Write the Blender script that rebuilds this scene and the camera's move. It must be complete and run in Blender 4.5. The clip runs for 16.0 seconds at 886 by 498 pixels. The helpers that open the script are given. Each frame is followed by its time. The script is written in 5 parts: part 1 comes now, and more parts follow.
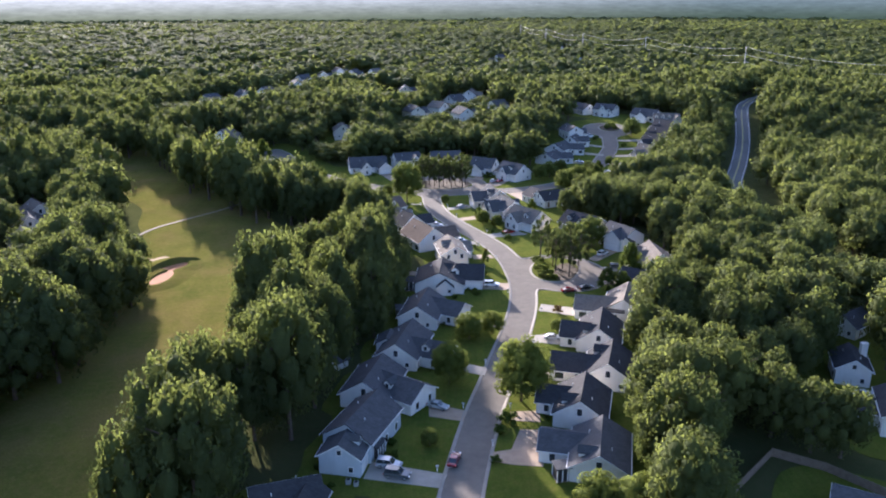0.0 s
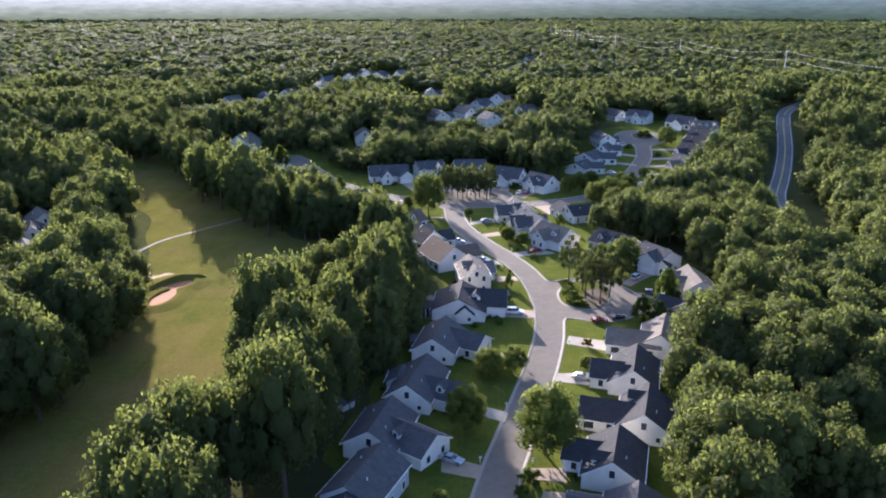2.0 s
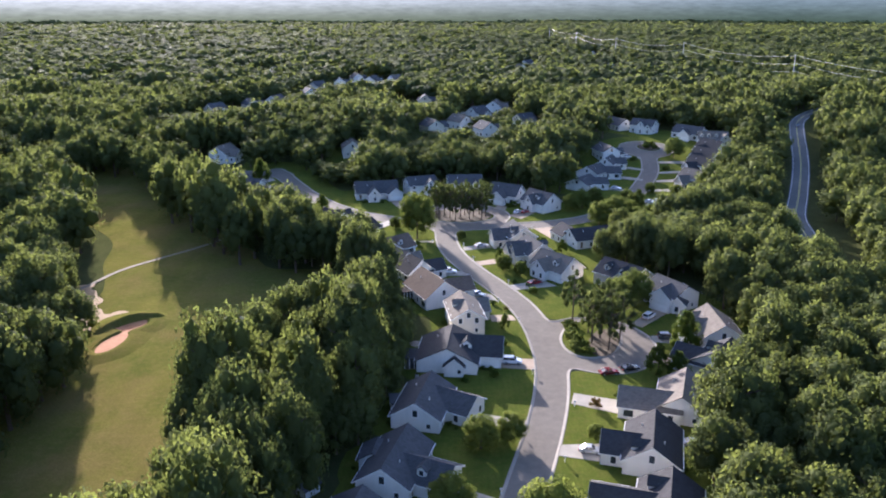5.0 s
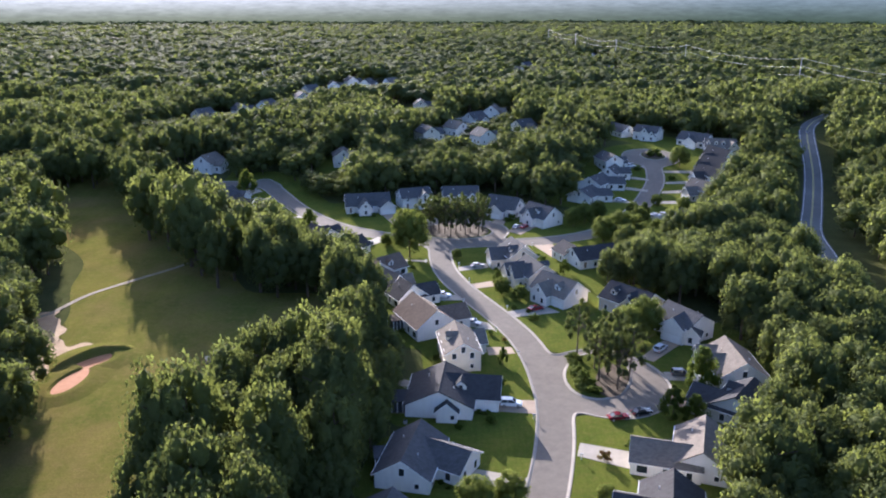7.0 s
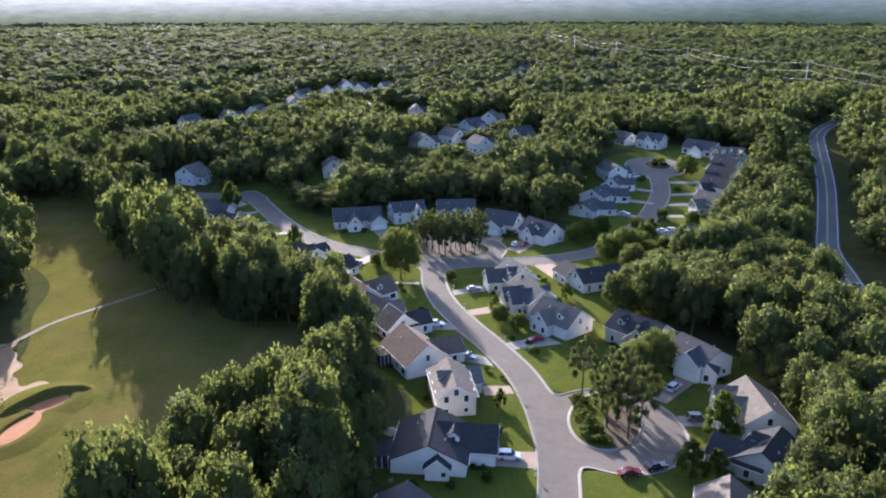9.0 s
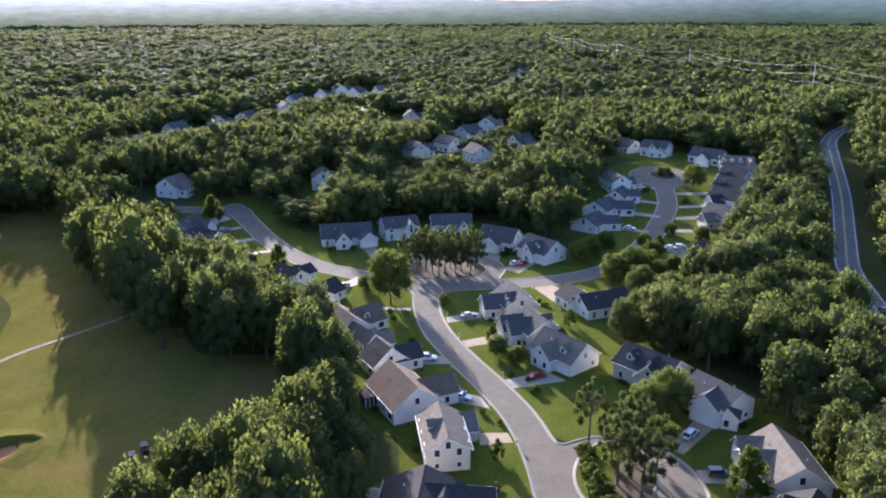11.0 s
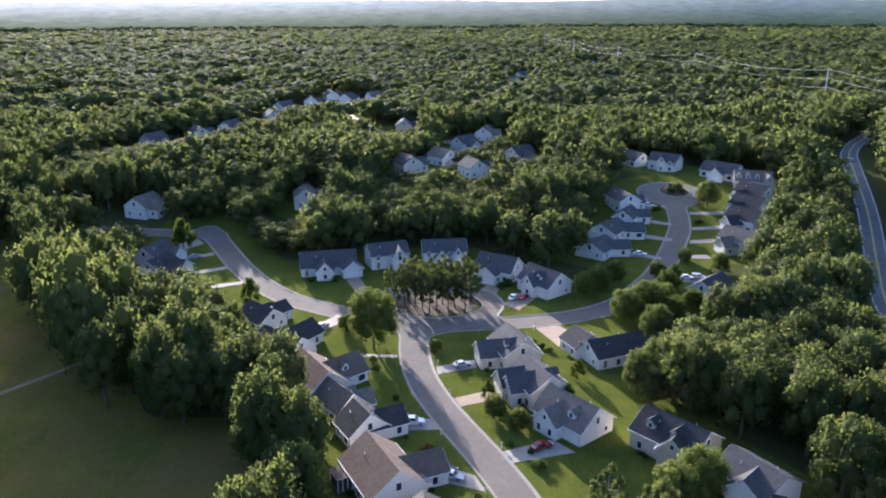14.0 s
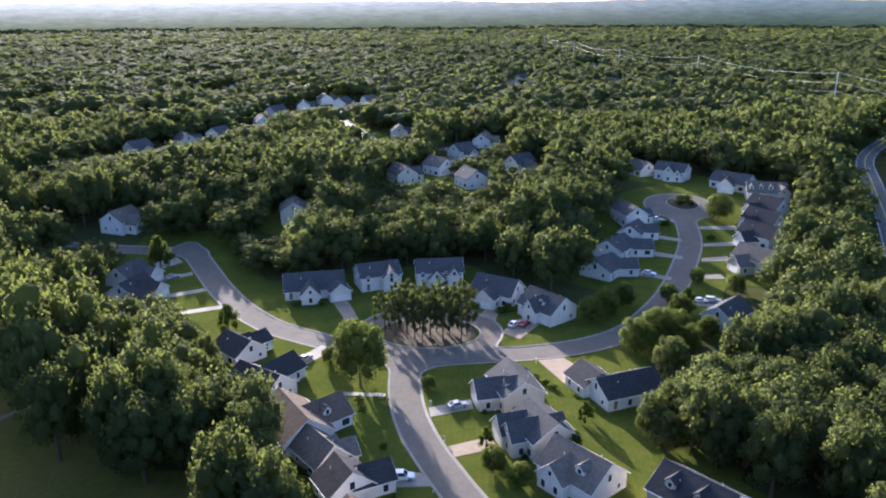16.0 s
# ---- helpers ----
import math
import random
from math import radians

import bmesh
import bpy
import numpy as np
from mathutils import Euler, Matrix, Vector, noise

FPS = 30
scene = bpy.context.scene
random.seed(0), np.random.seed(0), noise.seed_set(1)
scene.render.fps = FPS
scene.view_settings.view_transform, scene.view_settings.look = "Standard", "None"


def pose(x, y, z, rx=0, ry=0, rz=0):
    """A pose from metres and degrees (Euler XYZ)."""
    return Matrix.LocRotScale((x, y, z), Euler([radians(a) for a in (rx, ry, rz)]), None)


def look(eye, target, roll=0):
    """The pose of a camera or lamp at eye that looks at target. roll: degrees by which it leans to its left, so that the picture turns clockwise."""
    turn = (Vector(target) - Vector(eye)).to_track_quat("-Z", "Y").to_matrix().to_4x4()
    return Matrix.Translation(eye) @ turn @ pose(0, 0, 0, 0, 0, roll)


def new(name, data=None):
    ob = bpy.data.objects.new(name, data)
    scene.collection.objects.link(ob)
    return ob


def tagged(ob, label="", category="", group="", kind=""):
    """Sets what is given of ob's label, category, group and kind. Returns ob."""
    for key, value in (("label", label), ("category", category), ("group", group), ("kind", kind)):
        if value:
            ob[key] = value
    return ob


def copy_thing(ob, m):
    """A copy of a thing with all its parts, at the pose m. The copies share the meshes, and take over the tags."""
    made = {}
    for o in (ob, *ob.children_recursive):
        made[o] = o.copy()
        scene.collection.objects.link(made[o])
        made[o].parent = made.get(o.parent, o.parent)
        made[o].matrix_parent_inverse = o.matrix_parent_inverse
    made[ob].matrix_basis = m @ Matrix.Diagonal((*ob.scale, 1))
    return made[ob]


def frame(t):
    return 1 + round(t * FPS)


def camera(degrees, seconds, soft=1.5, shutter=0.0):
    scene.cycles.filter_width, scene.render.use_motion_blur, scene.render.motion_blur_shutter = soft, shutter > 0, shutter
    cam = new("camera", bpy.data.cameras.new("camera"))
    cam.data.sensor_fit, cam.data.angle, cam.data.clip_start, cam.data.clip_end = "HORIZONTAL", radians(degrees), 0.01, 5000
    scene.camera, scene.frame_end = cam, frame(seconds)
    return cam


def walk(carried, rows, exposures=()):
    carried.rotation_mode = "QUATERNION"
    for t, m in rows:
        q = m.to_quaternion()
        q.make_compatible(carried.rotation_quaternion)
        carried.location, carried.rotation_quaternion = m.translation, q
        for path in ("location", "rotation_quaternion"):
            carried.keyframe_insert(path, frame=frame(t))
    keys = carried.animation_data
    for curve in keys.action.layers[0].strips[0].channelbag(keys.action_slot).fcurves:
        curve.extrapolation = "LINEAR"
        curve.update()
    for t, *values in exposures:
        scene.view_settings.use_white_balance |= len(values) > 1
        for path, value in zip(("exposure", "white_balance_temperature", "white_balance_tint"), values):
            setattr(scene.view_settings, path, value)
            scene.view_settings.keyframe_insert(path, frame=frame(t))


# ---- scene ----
cam = camera(59.9, 16.0, soft=2.0)
PATH = [
    (0.0, (0.00, 0.00, 80.00), (-0.09, 95.15, 49.23), -0.09),
    (0.5, (0.41, 4.53, 80.22), (-1.30, 99.66, 49.44), 0.02),
    (1.0, (0.92, 9.05, 80.42), (-2.46, 104.13, 49.61), 0.08),
    (1.5, (1.34, 13.60, 80.64), (-2.25, 108.67, 49.83), 0.09),
    (2.0, (1.71, 18.20, 80.84), (-1.87, 113.26, 50.03), 0.12),
    (2.5, (2.07, 22.80, 81.00), (-1.49, 117.87, 50.20), 0.14),
    (3.0, (2.37, 27.47, 81.10), (-1.17, 122.55, 50.33), 0.12),
    (3.5, (2.69, 32.25, 81.18), (-0.82, 127.34, 50.43), 0.13),
    (4.0, (2.94, 36.96, 81.29), (-0.51, 132.06, 50.56), 0.15),
    (6.5, (4.01, 60.11, 82.19), (0.81, 155.24, 51.53), 0.14),
    (7.0, (4.21, 64.83, 82.40), (1.06, 159.97, 51.74), 0.14),
    (7.5, (4.40, 69.45, 82.59), (1.32, 164.60, 51.96), 0.16),
    (8.0, (4.67, 74.10, 82.81), (1.63, 169.25, 52.20), 0.17),
    (8.5, (4.91, 78.76, 83.02), (1.92, 173.93, 52.45), 0.14),
    (9.0, (5.18, 83.42, 83.15), (2.23, 178.59, 52.61), 0.11),
    (11.5, (6.66, 106.87, 84.05), (3.83, 202.08, 53.62), -0.08),
    (12.0, (6.93, 111.59, 84.25), (4.11, 206.81, 53.82), -0.11),
    (12.5, (7.24, 116.21, 84.43), (4.41, 211.44, 54.03), -0.13),
    (13.0, (7.36, 120.82, 84.60), (4.59, 216.06, 54.24), -0.14),
    (13.5, (7.57, 125.50, 84.81), (4.83, 220.74, 54.46), -0.14),
    (14.0, (7.76, 130.27, 84.91), (5.09, 225.52, 54.58), -0.13),
    (14.5, (7.87, 135.10, 84.96), (5.26, 230.36, 54.67), -0.12),
    (15.0, (7.99, 139.81, 85.06), (5.44, 235.08, 54.79), -0.09),
    (15.5, (8.21, 144.55, 85.17), (5.70, 239.83, 54.92), -0.13),
    (16.0, (8.53, 149.26, 85.38), (6.00, 244.54, 55.13), -0.16),
]
walk(cam, [(t, look(eye, target, roll)) for t, eye, target, roll in PATH], [(0.0, 1.85, 5550, 25), (16.0, 1.75, 5500, 24)])

# ---- light: a low sun ahead and to the west, hazy summer sky ----
SUN_AZ, SUN_EL = radians(22), radians(15)          # west of north, above the horizon
world = bpy.data.worlds.new("sky")
scene.world = world
world.use_nodes = True
wn = world.node_tree
sky = wn.nodes.new("ShaderNodeTexSky")
sky.sky_type, sky.sun_disc = "NISHITA", False
sky.sun_elevation, sky.sun_rotation = SUN_EL, -SUN_AZ
sky.air_density, sky.dust_density, sky.ozone_density = 1.0, 2.5, 2.5
wn.links.new(sky.outputs[0], wn.nodes["Background"].inputs[0])
wn.nodes["Background"].inputs[1].default_value = 0.12
sun = new("sun", bpy.data.lights.new("sun", "SUN"))
sun.data.energy, sun.data.angle, sun.data.color = 5.0, radians(0.6), (1.0, 0.89, 0.70)
sun_dir = Vector((-math.sin(SUN_AZ) * math.cos(SUN_EL), math.cos(SUN_AZ) * math.cos(SUN_EL), math.sin(SUN_EL)))
sun.matrix_world = look(sun_dir * 300, (0, 0, 0))


# ---- materials ----
class Mat:
    """A node material built step by step."""

    def __init__(self, name, rough=0.8, metal=0.0, spec=0.3):
        self.m = bpy.data.materials.new(name)
        self.m.use_nodes = True
        self.t = self.m.node_tree
        self.b = self.t.nodes["Principled BSDF"]
        self.b.inputs["Roughness"].default_value = rough
        self.b.inputs["Metallic"].default_value = metal
        self.b.inputs["Specular IOR Level"].default_value = spec
        self.coord = self.t.nodes.new("ShaderNodeNewGeometry").outputs["Position"]

    def node(self, kind):
        return self.t.nodes.new(kind)

    def link(self, a, b):
        self.t.links.new(a, b)

    def noise(self, size, detail=4.0, rough=0.6, stretch=(1, 1, 1)):
        mp = self.node("ShaderNodeMapping")
        mp.inputs["Scale"].default_value = stretch
        self.link(self.coord, mp.inputs[0])
        n = self.node("ShaderNodeTexNoise")
        n.inputs["Scale"].default_value, n.inputs["Detail"].default_value, n.inputs["Roughness"].default_value = 1 / size, detail, rough
        self.link(mp.outputs[0], n.inputs["Vector"])
        return n.outputs["Fac"]

    def span(self, fac, a, b, lo=0.3, hi=0.7):
        r = self.node("ShaderNodeValToRGB")
        r.color_ramp.elements[0].position, r.color_ramp.elements[1].position = lo, hi
        r.color_ramp.elements[0].color, r.color_ramp.elements[1].color = (*a, 1), (*b, 1)
        self.link(fac, r.inputs[0])
        return r.outputs[0]

    def mix(self, fac, a, b, mode="MIX"):
        n = self.node("ShaderNodeMix")
        n.data_type, n.blend_type = "RGBA", mode
        for slot, v in ((n.inputs[0], fac), (n.inputs[6], a), (n.inputs[7], b)):
            if isinstance(v, (int, float)):
                slot.default_value = v
            elif isinstance(v, tuple):
                slot.default_value = (*v, 1)
            else:
                self.link(v, slot)
        return n.outputs[2]

    def color(self, c):
        if isinstance(c, tuple):
            self.b.inputs["Base Color"].default_value = (*c, 1)
        else:
            self.link(c, self.b.inputs["Base Color"])
        return self

    def bump(self, fac, depth, strength=0.6):
        n = self.node("ShaderNodeBump")
        n.inputs["Distance"].default_value, n.inputs["Strength"].default_value = depth, strength
        self.link(fac, n.inputs["Height"])
        self.link(n.outputs[0], self.b.inputs["Normal"])
        return self


def mat_plain(name, a, b, size, rough=0.8, fine=0.15, metal=0.0, spec=0.3, depth=0.01):
    """Two tones mixed at a large and a small scale, with a fine relief."""
    k = Mat(name, rough, metal, spec)
    big, small = k.noise(size), k.noise(fine, 2)
    c = k.mix(0.35, k.span(big, a, b), k.span(small, a, b))
    k.color(c).bump(small, depth, 0.4)
    return k.m


def mat_leaf(name, dark, light, yellow):
    k = Mat(name, 0.85, 0.0, 0.06)
    rnd = k.node("ShaderNodeNewGeometry").outputs["Random Per Island"]
    obr = k.node("ShaderNodeObjectInfo").outputs["Random"]
    tree = k.noise(11.0, 1)
    c = k.mix(k.span(tree, (0, 0, 0), (1, 1, 1), 0.35, 0.65), dark, light)
    stand = k.noise(110.0, 3)
    c = k.mix(0.7, c, k.span(stand, (0.5, 0.6, 0.74), (1.35, 1.25, 0.95), 0.38, 0.62), "MULTIPLY")
    c = k.mix(k.span(rnd, (0, 0, 0), (0.2, 0.2, 0.2), 0.2, 1.0), c, yellow)
    c = k.mix(k.span(obr, (0, 0, 0), (0.35, 0.35, 0.35), 0.0, 1.0), c, light)
    small = k.noise(0.5, 2)
    c = k.mix(0.5, c, k.span(small, (0.55, 0.55, 0.55), (1.25, 1.25, 1.25)), "MULTIPLY")
    k.color(c).bump(small, 0.2, 0.5)
    tr = k.node("ShaderNodeBsdfTranslucent")
    k.link(k.mix(0.55, c, (0.22, 0.255, 0.045)), tr.inputs[0])
    mx = k.node("ShaderNodeMixShader")
    mx.inputs[0].default_value = 0.5
    k.link(k.b.outputs[0], mx.inputs[1])
    k.link(tr.outputs[0], mx.inputs[2])
    k.link(mx.outputs[0], k.t.nodes["Material Output"].inputs[0])
    return k.m


def mat_siding(name, c):
    k = Mat(name, 0.6, 0, 0.3)
    wave = k.node("ShaderNodeTexWave")
    wave.wave_type, wave.bands_direction, wave.wave_profile = "BANDS", "Z", "SAW"
    wave.inputs["Scale"].default_value = 1.6
    k.link(k.coord, wave.inputs["Vector"])
    big = k.noise(2.5, 4)
    streak = k.noise(0.7, 3, 0.6, (1, 1, 0.12))
    d = tuple(0.82 * v for v in c)
    k.color(k.mix(0.4, k.span(big, d, c), k.span(streak, d, c))).bump(wave.outputs["Fac"], 0.02, 0.5)
    return k.m


def mat_shingle(name, c):
    k = Mat(name, 0.95, 0, 0.1)
    d, e = tuple(0.62 * v for v in c), tuple(1.25 * v for v in c)
    br = k.node("ShaderNodeTexBrick")
    br.inputs["Scale"].default_value = 1.0
    br.inputs["Brick Width"].default_value, br.inputs["Row Height"].default_value = 0.6, 0.22
    br.inputs["Mortar Size"].default_value = 0.02
    br.inputs["Color1"].default_value, br.inputs["Color2"].default_value, br.inputs["Mortar"].default_value = (*d, 1), (*e, 1), (*[0.5 * v for v in c], 1)
    k.link(k.coord, br.inputs["Vector"])
    big, streak = k.noise(3.0), k.noise(0.8, 3)
    k.color(k.mix(0.45, k.mix(0.5, k.span(big, d, e), k.span(streak, d, e)), br.outputs["Color"])).bump(streak, 0.03, 0.5)
    return k.m


def mat_grass(name, a, b, dry, mow=0.0, size=9.0):
    k = Mat(name, 1.0, 0, 0.0)
    k.b.inputs["Sheen Weight"].default_value, k.b.inputs["Sheen Roughness"].default_value = 0.06, 0.6
    k.b.inputs["Sheen Tint"].default_value = (0.7, 0.75, 0.25, 1)
    big, mid, small = k.noise(size), k.noise(1.6), k.noise(0.22, 2)
    c = k.mix(k.span(big, (0, 0, 0), (1, 1, 1), 0.35, 0.68), a, b)
    c = k.mix(k.span(mid, (0, 0, 0), (0.6, 0.6, 0.6), 0.45, 0.8), c, dry)
    if mow and size > 10:      # worn, dry patches on the turf
        worn = k.noise(26.0, 4, 0.6)
        c = k.mix(k.span(worn, (0, 0, 0), (0.75, 0.75, 0.75), 0.46, 0.66), c, tuple(0.85 * v for v in dry))
    if mow:
        w = k.node("ShaderNodeTexWave")
        w.inputs["Scale"].default_value, w.inputs["Distortion"].default_value = mow, 0.6
        k.link(k.coord, w.inputs["Vector"])
        c = k.mix(0.12, c, k.span(w.outputs["Fac"], (0.75, 0.75, 0.75), (1.15, 1.15, 1.15)), "MULTIPLY")
    c = k.mix(0.6, c, k.span(small, (0.5, 0.5, 0.5), (1.25, 1.25, 1.25)), "MULTIPLY")
    k.color(c).bump(small, 0.08, 0.8)
    return k.m


def mat_asphalt(name, a, b):
    k = Mat(name, 0.95, 0, 0.1)
    big, mid, small = k.noise(14), k.noise(1.8, 6, 0.7), k.noise(0.12, 2)
    c = k.mix(0.5, k.span(big, a, b), k.span(mid, a, b))
    crack = k.node("ShaderNodeTexVoronoi")
    crack.feature = "DISTANCE_TO_EDGE"
    crack.inputs["Scale"].default_value = 0.16
    k.link(k.coord, crack.inputs["Vector"])
    c = k.mix(k.span(crack.outputs["Distance"], (0.22, 0.22, 0.22), (0, 0, 0), 0.0, 0.01), c, tuple(0.5 * v for v in a))
    k.color(c).bump(small, 0.01, 0.5)
    return k.m


GROUND = mat_grass("woodland_soil", (0.035, 0.045, 0.018), (0.055, 0.06, 0.025), (0.07, 0.055, 0.03))
LAWN = mat_grass("mown_lawn", (0.056, 0.080, 0.012), (0.092, 0.106, 0.017), (0.125, 0.108, 0.03), 0.25, 7)
FAIRWAY = mat_grass("fairway_turf", (0.085, 0.09, 0.018), (0.135, 0.12, 0.026), (0.185, 0.128, 0.05), 0.035, 16)
DIRT = mat_plain("bare_clay", (0.26, 0.16, 0.085), (0.42, 0.30, 0.17), 5, 0.95)
SAND = mat_plain("red_bunker_sand", (0.34, 0.14, 0.06), (0.45, 0.21, 0.10), 2, 0.95)
ROAD = mat_asphalt("worn_asphalt", (0.13, 0.113, 0.092), (0.205, 0.18, 0.148))
HIGHWAY = mat_asphalt("grey_asphalt", (0.12, 0.12, 0.115), (0.19, 0.187, 0.178))
CONCRETE = mat_plain("concrete", (0.235, 0.21, 0.17), (0.37, 0.33, 0.27), 2.5, 0.85)
KERB = mat_plain("old_kerb", (0.22, 0.195, 0.16), (0.32, 0.285, 0.235), 2.5, 0.9)
TAN = mat_plain("tan_concrete", (0.26, 0.19, 0.13), (0.37, 0.28, 0.195), 2.0, 0.85)
PAINT_LINE = mat_plain("road_paint", (0.6, 0.5, 0.15), (0.7, 0.6, 0.2), 2, 0.7)
TRACK = mat_plain("gravel_track", (0.15, 0.125, 0.085), (0.26, 0.215, 0.15), 3.0, 0.95)
MULCH = mat_plain("pine_straw", (0.06, 0.045, 0.026), (0.11, 0.078, 0.046), 1.2, 0.95)
BARK = mat_plain("bark", (0.07, 0.05, 0.035), (0.15, 0.11, 0.08), 0.6, 0.95, 0.08, depth=0.04)
LEAF_OAK = mat_leaf("oak_leaves", (0.052, 0.07, 0.03), (0.095, 0.116, 0.046), (0.15, 0.155, 0.058))
LEAF_YARD = mat_leaf("maple_leaves", (0.092, 0.12, 0.028), (0.135, 0.165, 0.04), (0.18, 0.195, 0.055))
LEAF_PINE = mat_leaf("pine_needles", (0.042, 0.062, 0.026), (0.07, 0.092, 0.04), (0.1, 0.11, 0.05))
LEAF_RED = mat_leaf("plum_leaves", (0.07, 0.018, 0.016), (0.11, 0.03, 0.025), (0.14, 0.06, 0.04))
LEAF_BUSH = mat_leaf("shrub_leaves", (0.04, 0.075, 0.015), (0.07, 0.11, 0.02), (0.11, 0.14, 0.03))
SIDING = {n: mat_siding("siding_" + n, c) for n, c in dict(white=(0.74, 0.71, 0.66), cream=(0.66, 0.59, 0.48), grey=(0.52, 0.52, 0.5), blue=(0.50, 0.53, 0.55), tan=(0.58, 0.49, 0.38), brick=(0.33, 0.19, 0.14)).items()}
ROOF = {n: mat_shingle("shingle_" + n, c) for n, c in dict(charcoal=(0.055, 0.054, 0.056), slate=(0.088, 0.088, 0.09), brown=(0.155, 0.115, 0.088), taupe=(0.175, 0.152, 0.128)).items()}
TRIM = mat_plain("white_trim", (0.70, 0.68, 0.64), (0.80, 0.78, 0.74), 1.5, 0.5, depth=0.002)
DARKWOOD = mat_plain("weathered_wood", (0.14, 0.10, 0.07), (0.25, 0.19, 0.14), 0.8, 0.85)
SCREEN = mat_plain("dark_screen", (0.02, 0.02, 0.022), (0.045, 0.045, 0.05), 0.6, 0.6)
STEEL = mat_plain("galvanised_steel", (0.35, 0.35, 0.34), (0.5, 0.5, 0.49), 1, 0.5, metal=0.6)
WIRE = mat_plain("aluminium_wire", (0.34, 0.34, 0.33), (0.44, 0.44, 0.43), 3, 0.6, metal=0.2)
RUBBER = mat_plain("tyre_rubber", (0.015, 0.015, 0.015), (0.03, 0.03, 0.03), 0.4, 0.9)
LAMP_RED = mat_plain("red_lens", (0.35, 0.02, 0.02), (0.45, 0.03, 0.03), 0.3, 0.2)
LAMP_CLEAR = mat_plain("clear_lens", (0.6, 0.6, 0.6), (0.75, 0.75, 0.75), 0.3, 0.15)


def mat_glass(name, c, rough):
    k = Mat(name, rough, 0.0, 0.8)
    k.color(k.span(k.noise(1.5), tuple(0.7 * v for v in c), c))
    return k.m


GLASS = mat_glass("window_glass", (0.035, 0.042, 0.05), 0.06)


def mat_paint(name, c):
    k = Mat(name, 0.25, 0.1, 0.5)
    k.b.inputs["Coat Weight"].default_value = 0.6
    k.color(k.mix(0.3, c, k.span(k.noise(1.5), tuple(0.8 * v for v in c), c)))
    return k.m


PAINT = {n: mat_paint("car_paint_" + n, c) for n, c in dict(white=(0.75, 0.75, 0.75), silver=(0.42, 0.43, 0.44), grey=(0.10, 0.105, 0.11), black=(0.02, 0.02, 0.022), red=(0.33, 0.02, 0.025), maroon=(0.16, 0.015, 0.025), yellow=(0.6, 0.35, 0.03)).items()}


# ---- mesh helpers ----
def mesh_of(name, verts, faces, material, smooth=False):
    me = bpy.data.meshes.new(name)
    me.from_pydata([tuple(v) for v in verts], [], faces)
    me.materials.append(material)
    me.polygons.foreach_set("use_smooth", [smooth] * len(me.polygons))
    me.update()
    return me


def tri_mesh(name, verts, tris, materials, slots=None, normals=None):
    """A mesh from numpy arrays of vertices and triangles, with normals of its own for foliage."""
    me = bpy.data.meshes.new(name)
    n = len(tris)
    me.vertices.add(len(verts))
    me.vertices.foreach_set("co", np.asarray(verts, np.float32).ravel())
    me.loops.add(3 * n)
    me.loops.foreach_set("vertex_index", np.asarray(tris, np.int32).ravel())
    me.polygons.add(n)
    me.polygons.foreach_set("loop_start", np.arange(0, 3 * n, 3, dtype=np.int32))
    if slots is not None:
        me.polygons.foreach_set("material_index", np.asarray(slots, np.int32))
    for m in materials:
        me.materials.append(m)
    me.update(calc_edges=True)
    if normals is not None:
        n3 = normals / np.maximum(np.linalg.norm(normals, axis=1), 1e-6)[:, None]
        me.attributes.new("custom_normal", "FLOAT_VECTOR", "POINT").data.foreach_set("vector", np.asarray(n3, np.float32).ravel())
    return me


def link_part(name, me, parent, label="", m=None):
    ob = new(name, me)
    ob.parent = parent
    if m is not None:
        ob.matrix_basis = m
    return tagged(ob, label)


def part(name, bm, material, parent, label="", m=None):
    me = bpy.data.meshes.new(name)
    bm.to_mesh(me)
    bm.free()
    me.materials.append(material)
    return link_part(name, me, parent, label, m)


def box(bm, x0, x1, y0, y1, z0, z1, m=None):
    r = bmesh.ops.create_cube(bm, size=1)["verts"]
    k = Matrix.Translation(((x0 + x1) / 2, (y0 + y1) / 2, (z0 + z1) / 2)) @ Matrix.Diagonal((x1 - x0, y1 - y0, z1 - z0, 1))
    bmesh.ops.transform(bm, matrix=(m or Matrix()) @ k, verts=r)
    return r


def tube(bm, a, b, ra, rb, n=8):
    """A tapered round bar from a to b."""
    a, b = Vector(a), Vector(b)
    q = (b - a).to_track_quat("Z", "Y").to_matrix()
    rings = [[bm.verts.new(p + q @ Vector((r * math.cos(2 * math.pi * i / n), r * math.sin(2 * math.pi * i / n), 0))) for i in range(n)] for p, r in ((a, ra), (b, rb))]
    for i in range(n):
        bm.faces.new((rings[0][i], rings[0][(i + 1) % n], rings[1][(i + 1) % n], rings[1][i]))
    bm.faces.new(rings[1])
    bm.faces.new(rings[0][::-1])


# ---- the lie of the land ----
def ease(v):
    v = np.clip(v, 0, 1)
    return v * v * (3 - 2 * v)


def land(x, y):
    """Height of the ground: level by the near houses, rising to the north and north-east."""
    x, y = np.asarray(x, float), np.asarray(y, float)
    return 9 * ease((y - 380) / 110) + 5 * ease((x - 110) / 100) * ease((y - 350) / 150)


def height(x, y):
    return float(land(x, y))


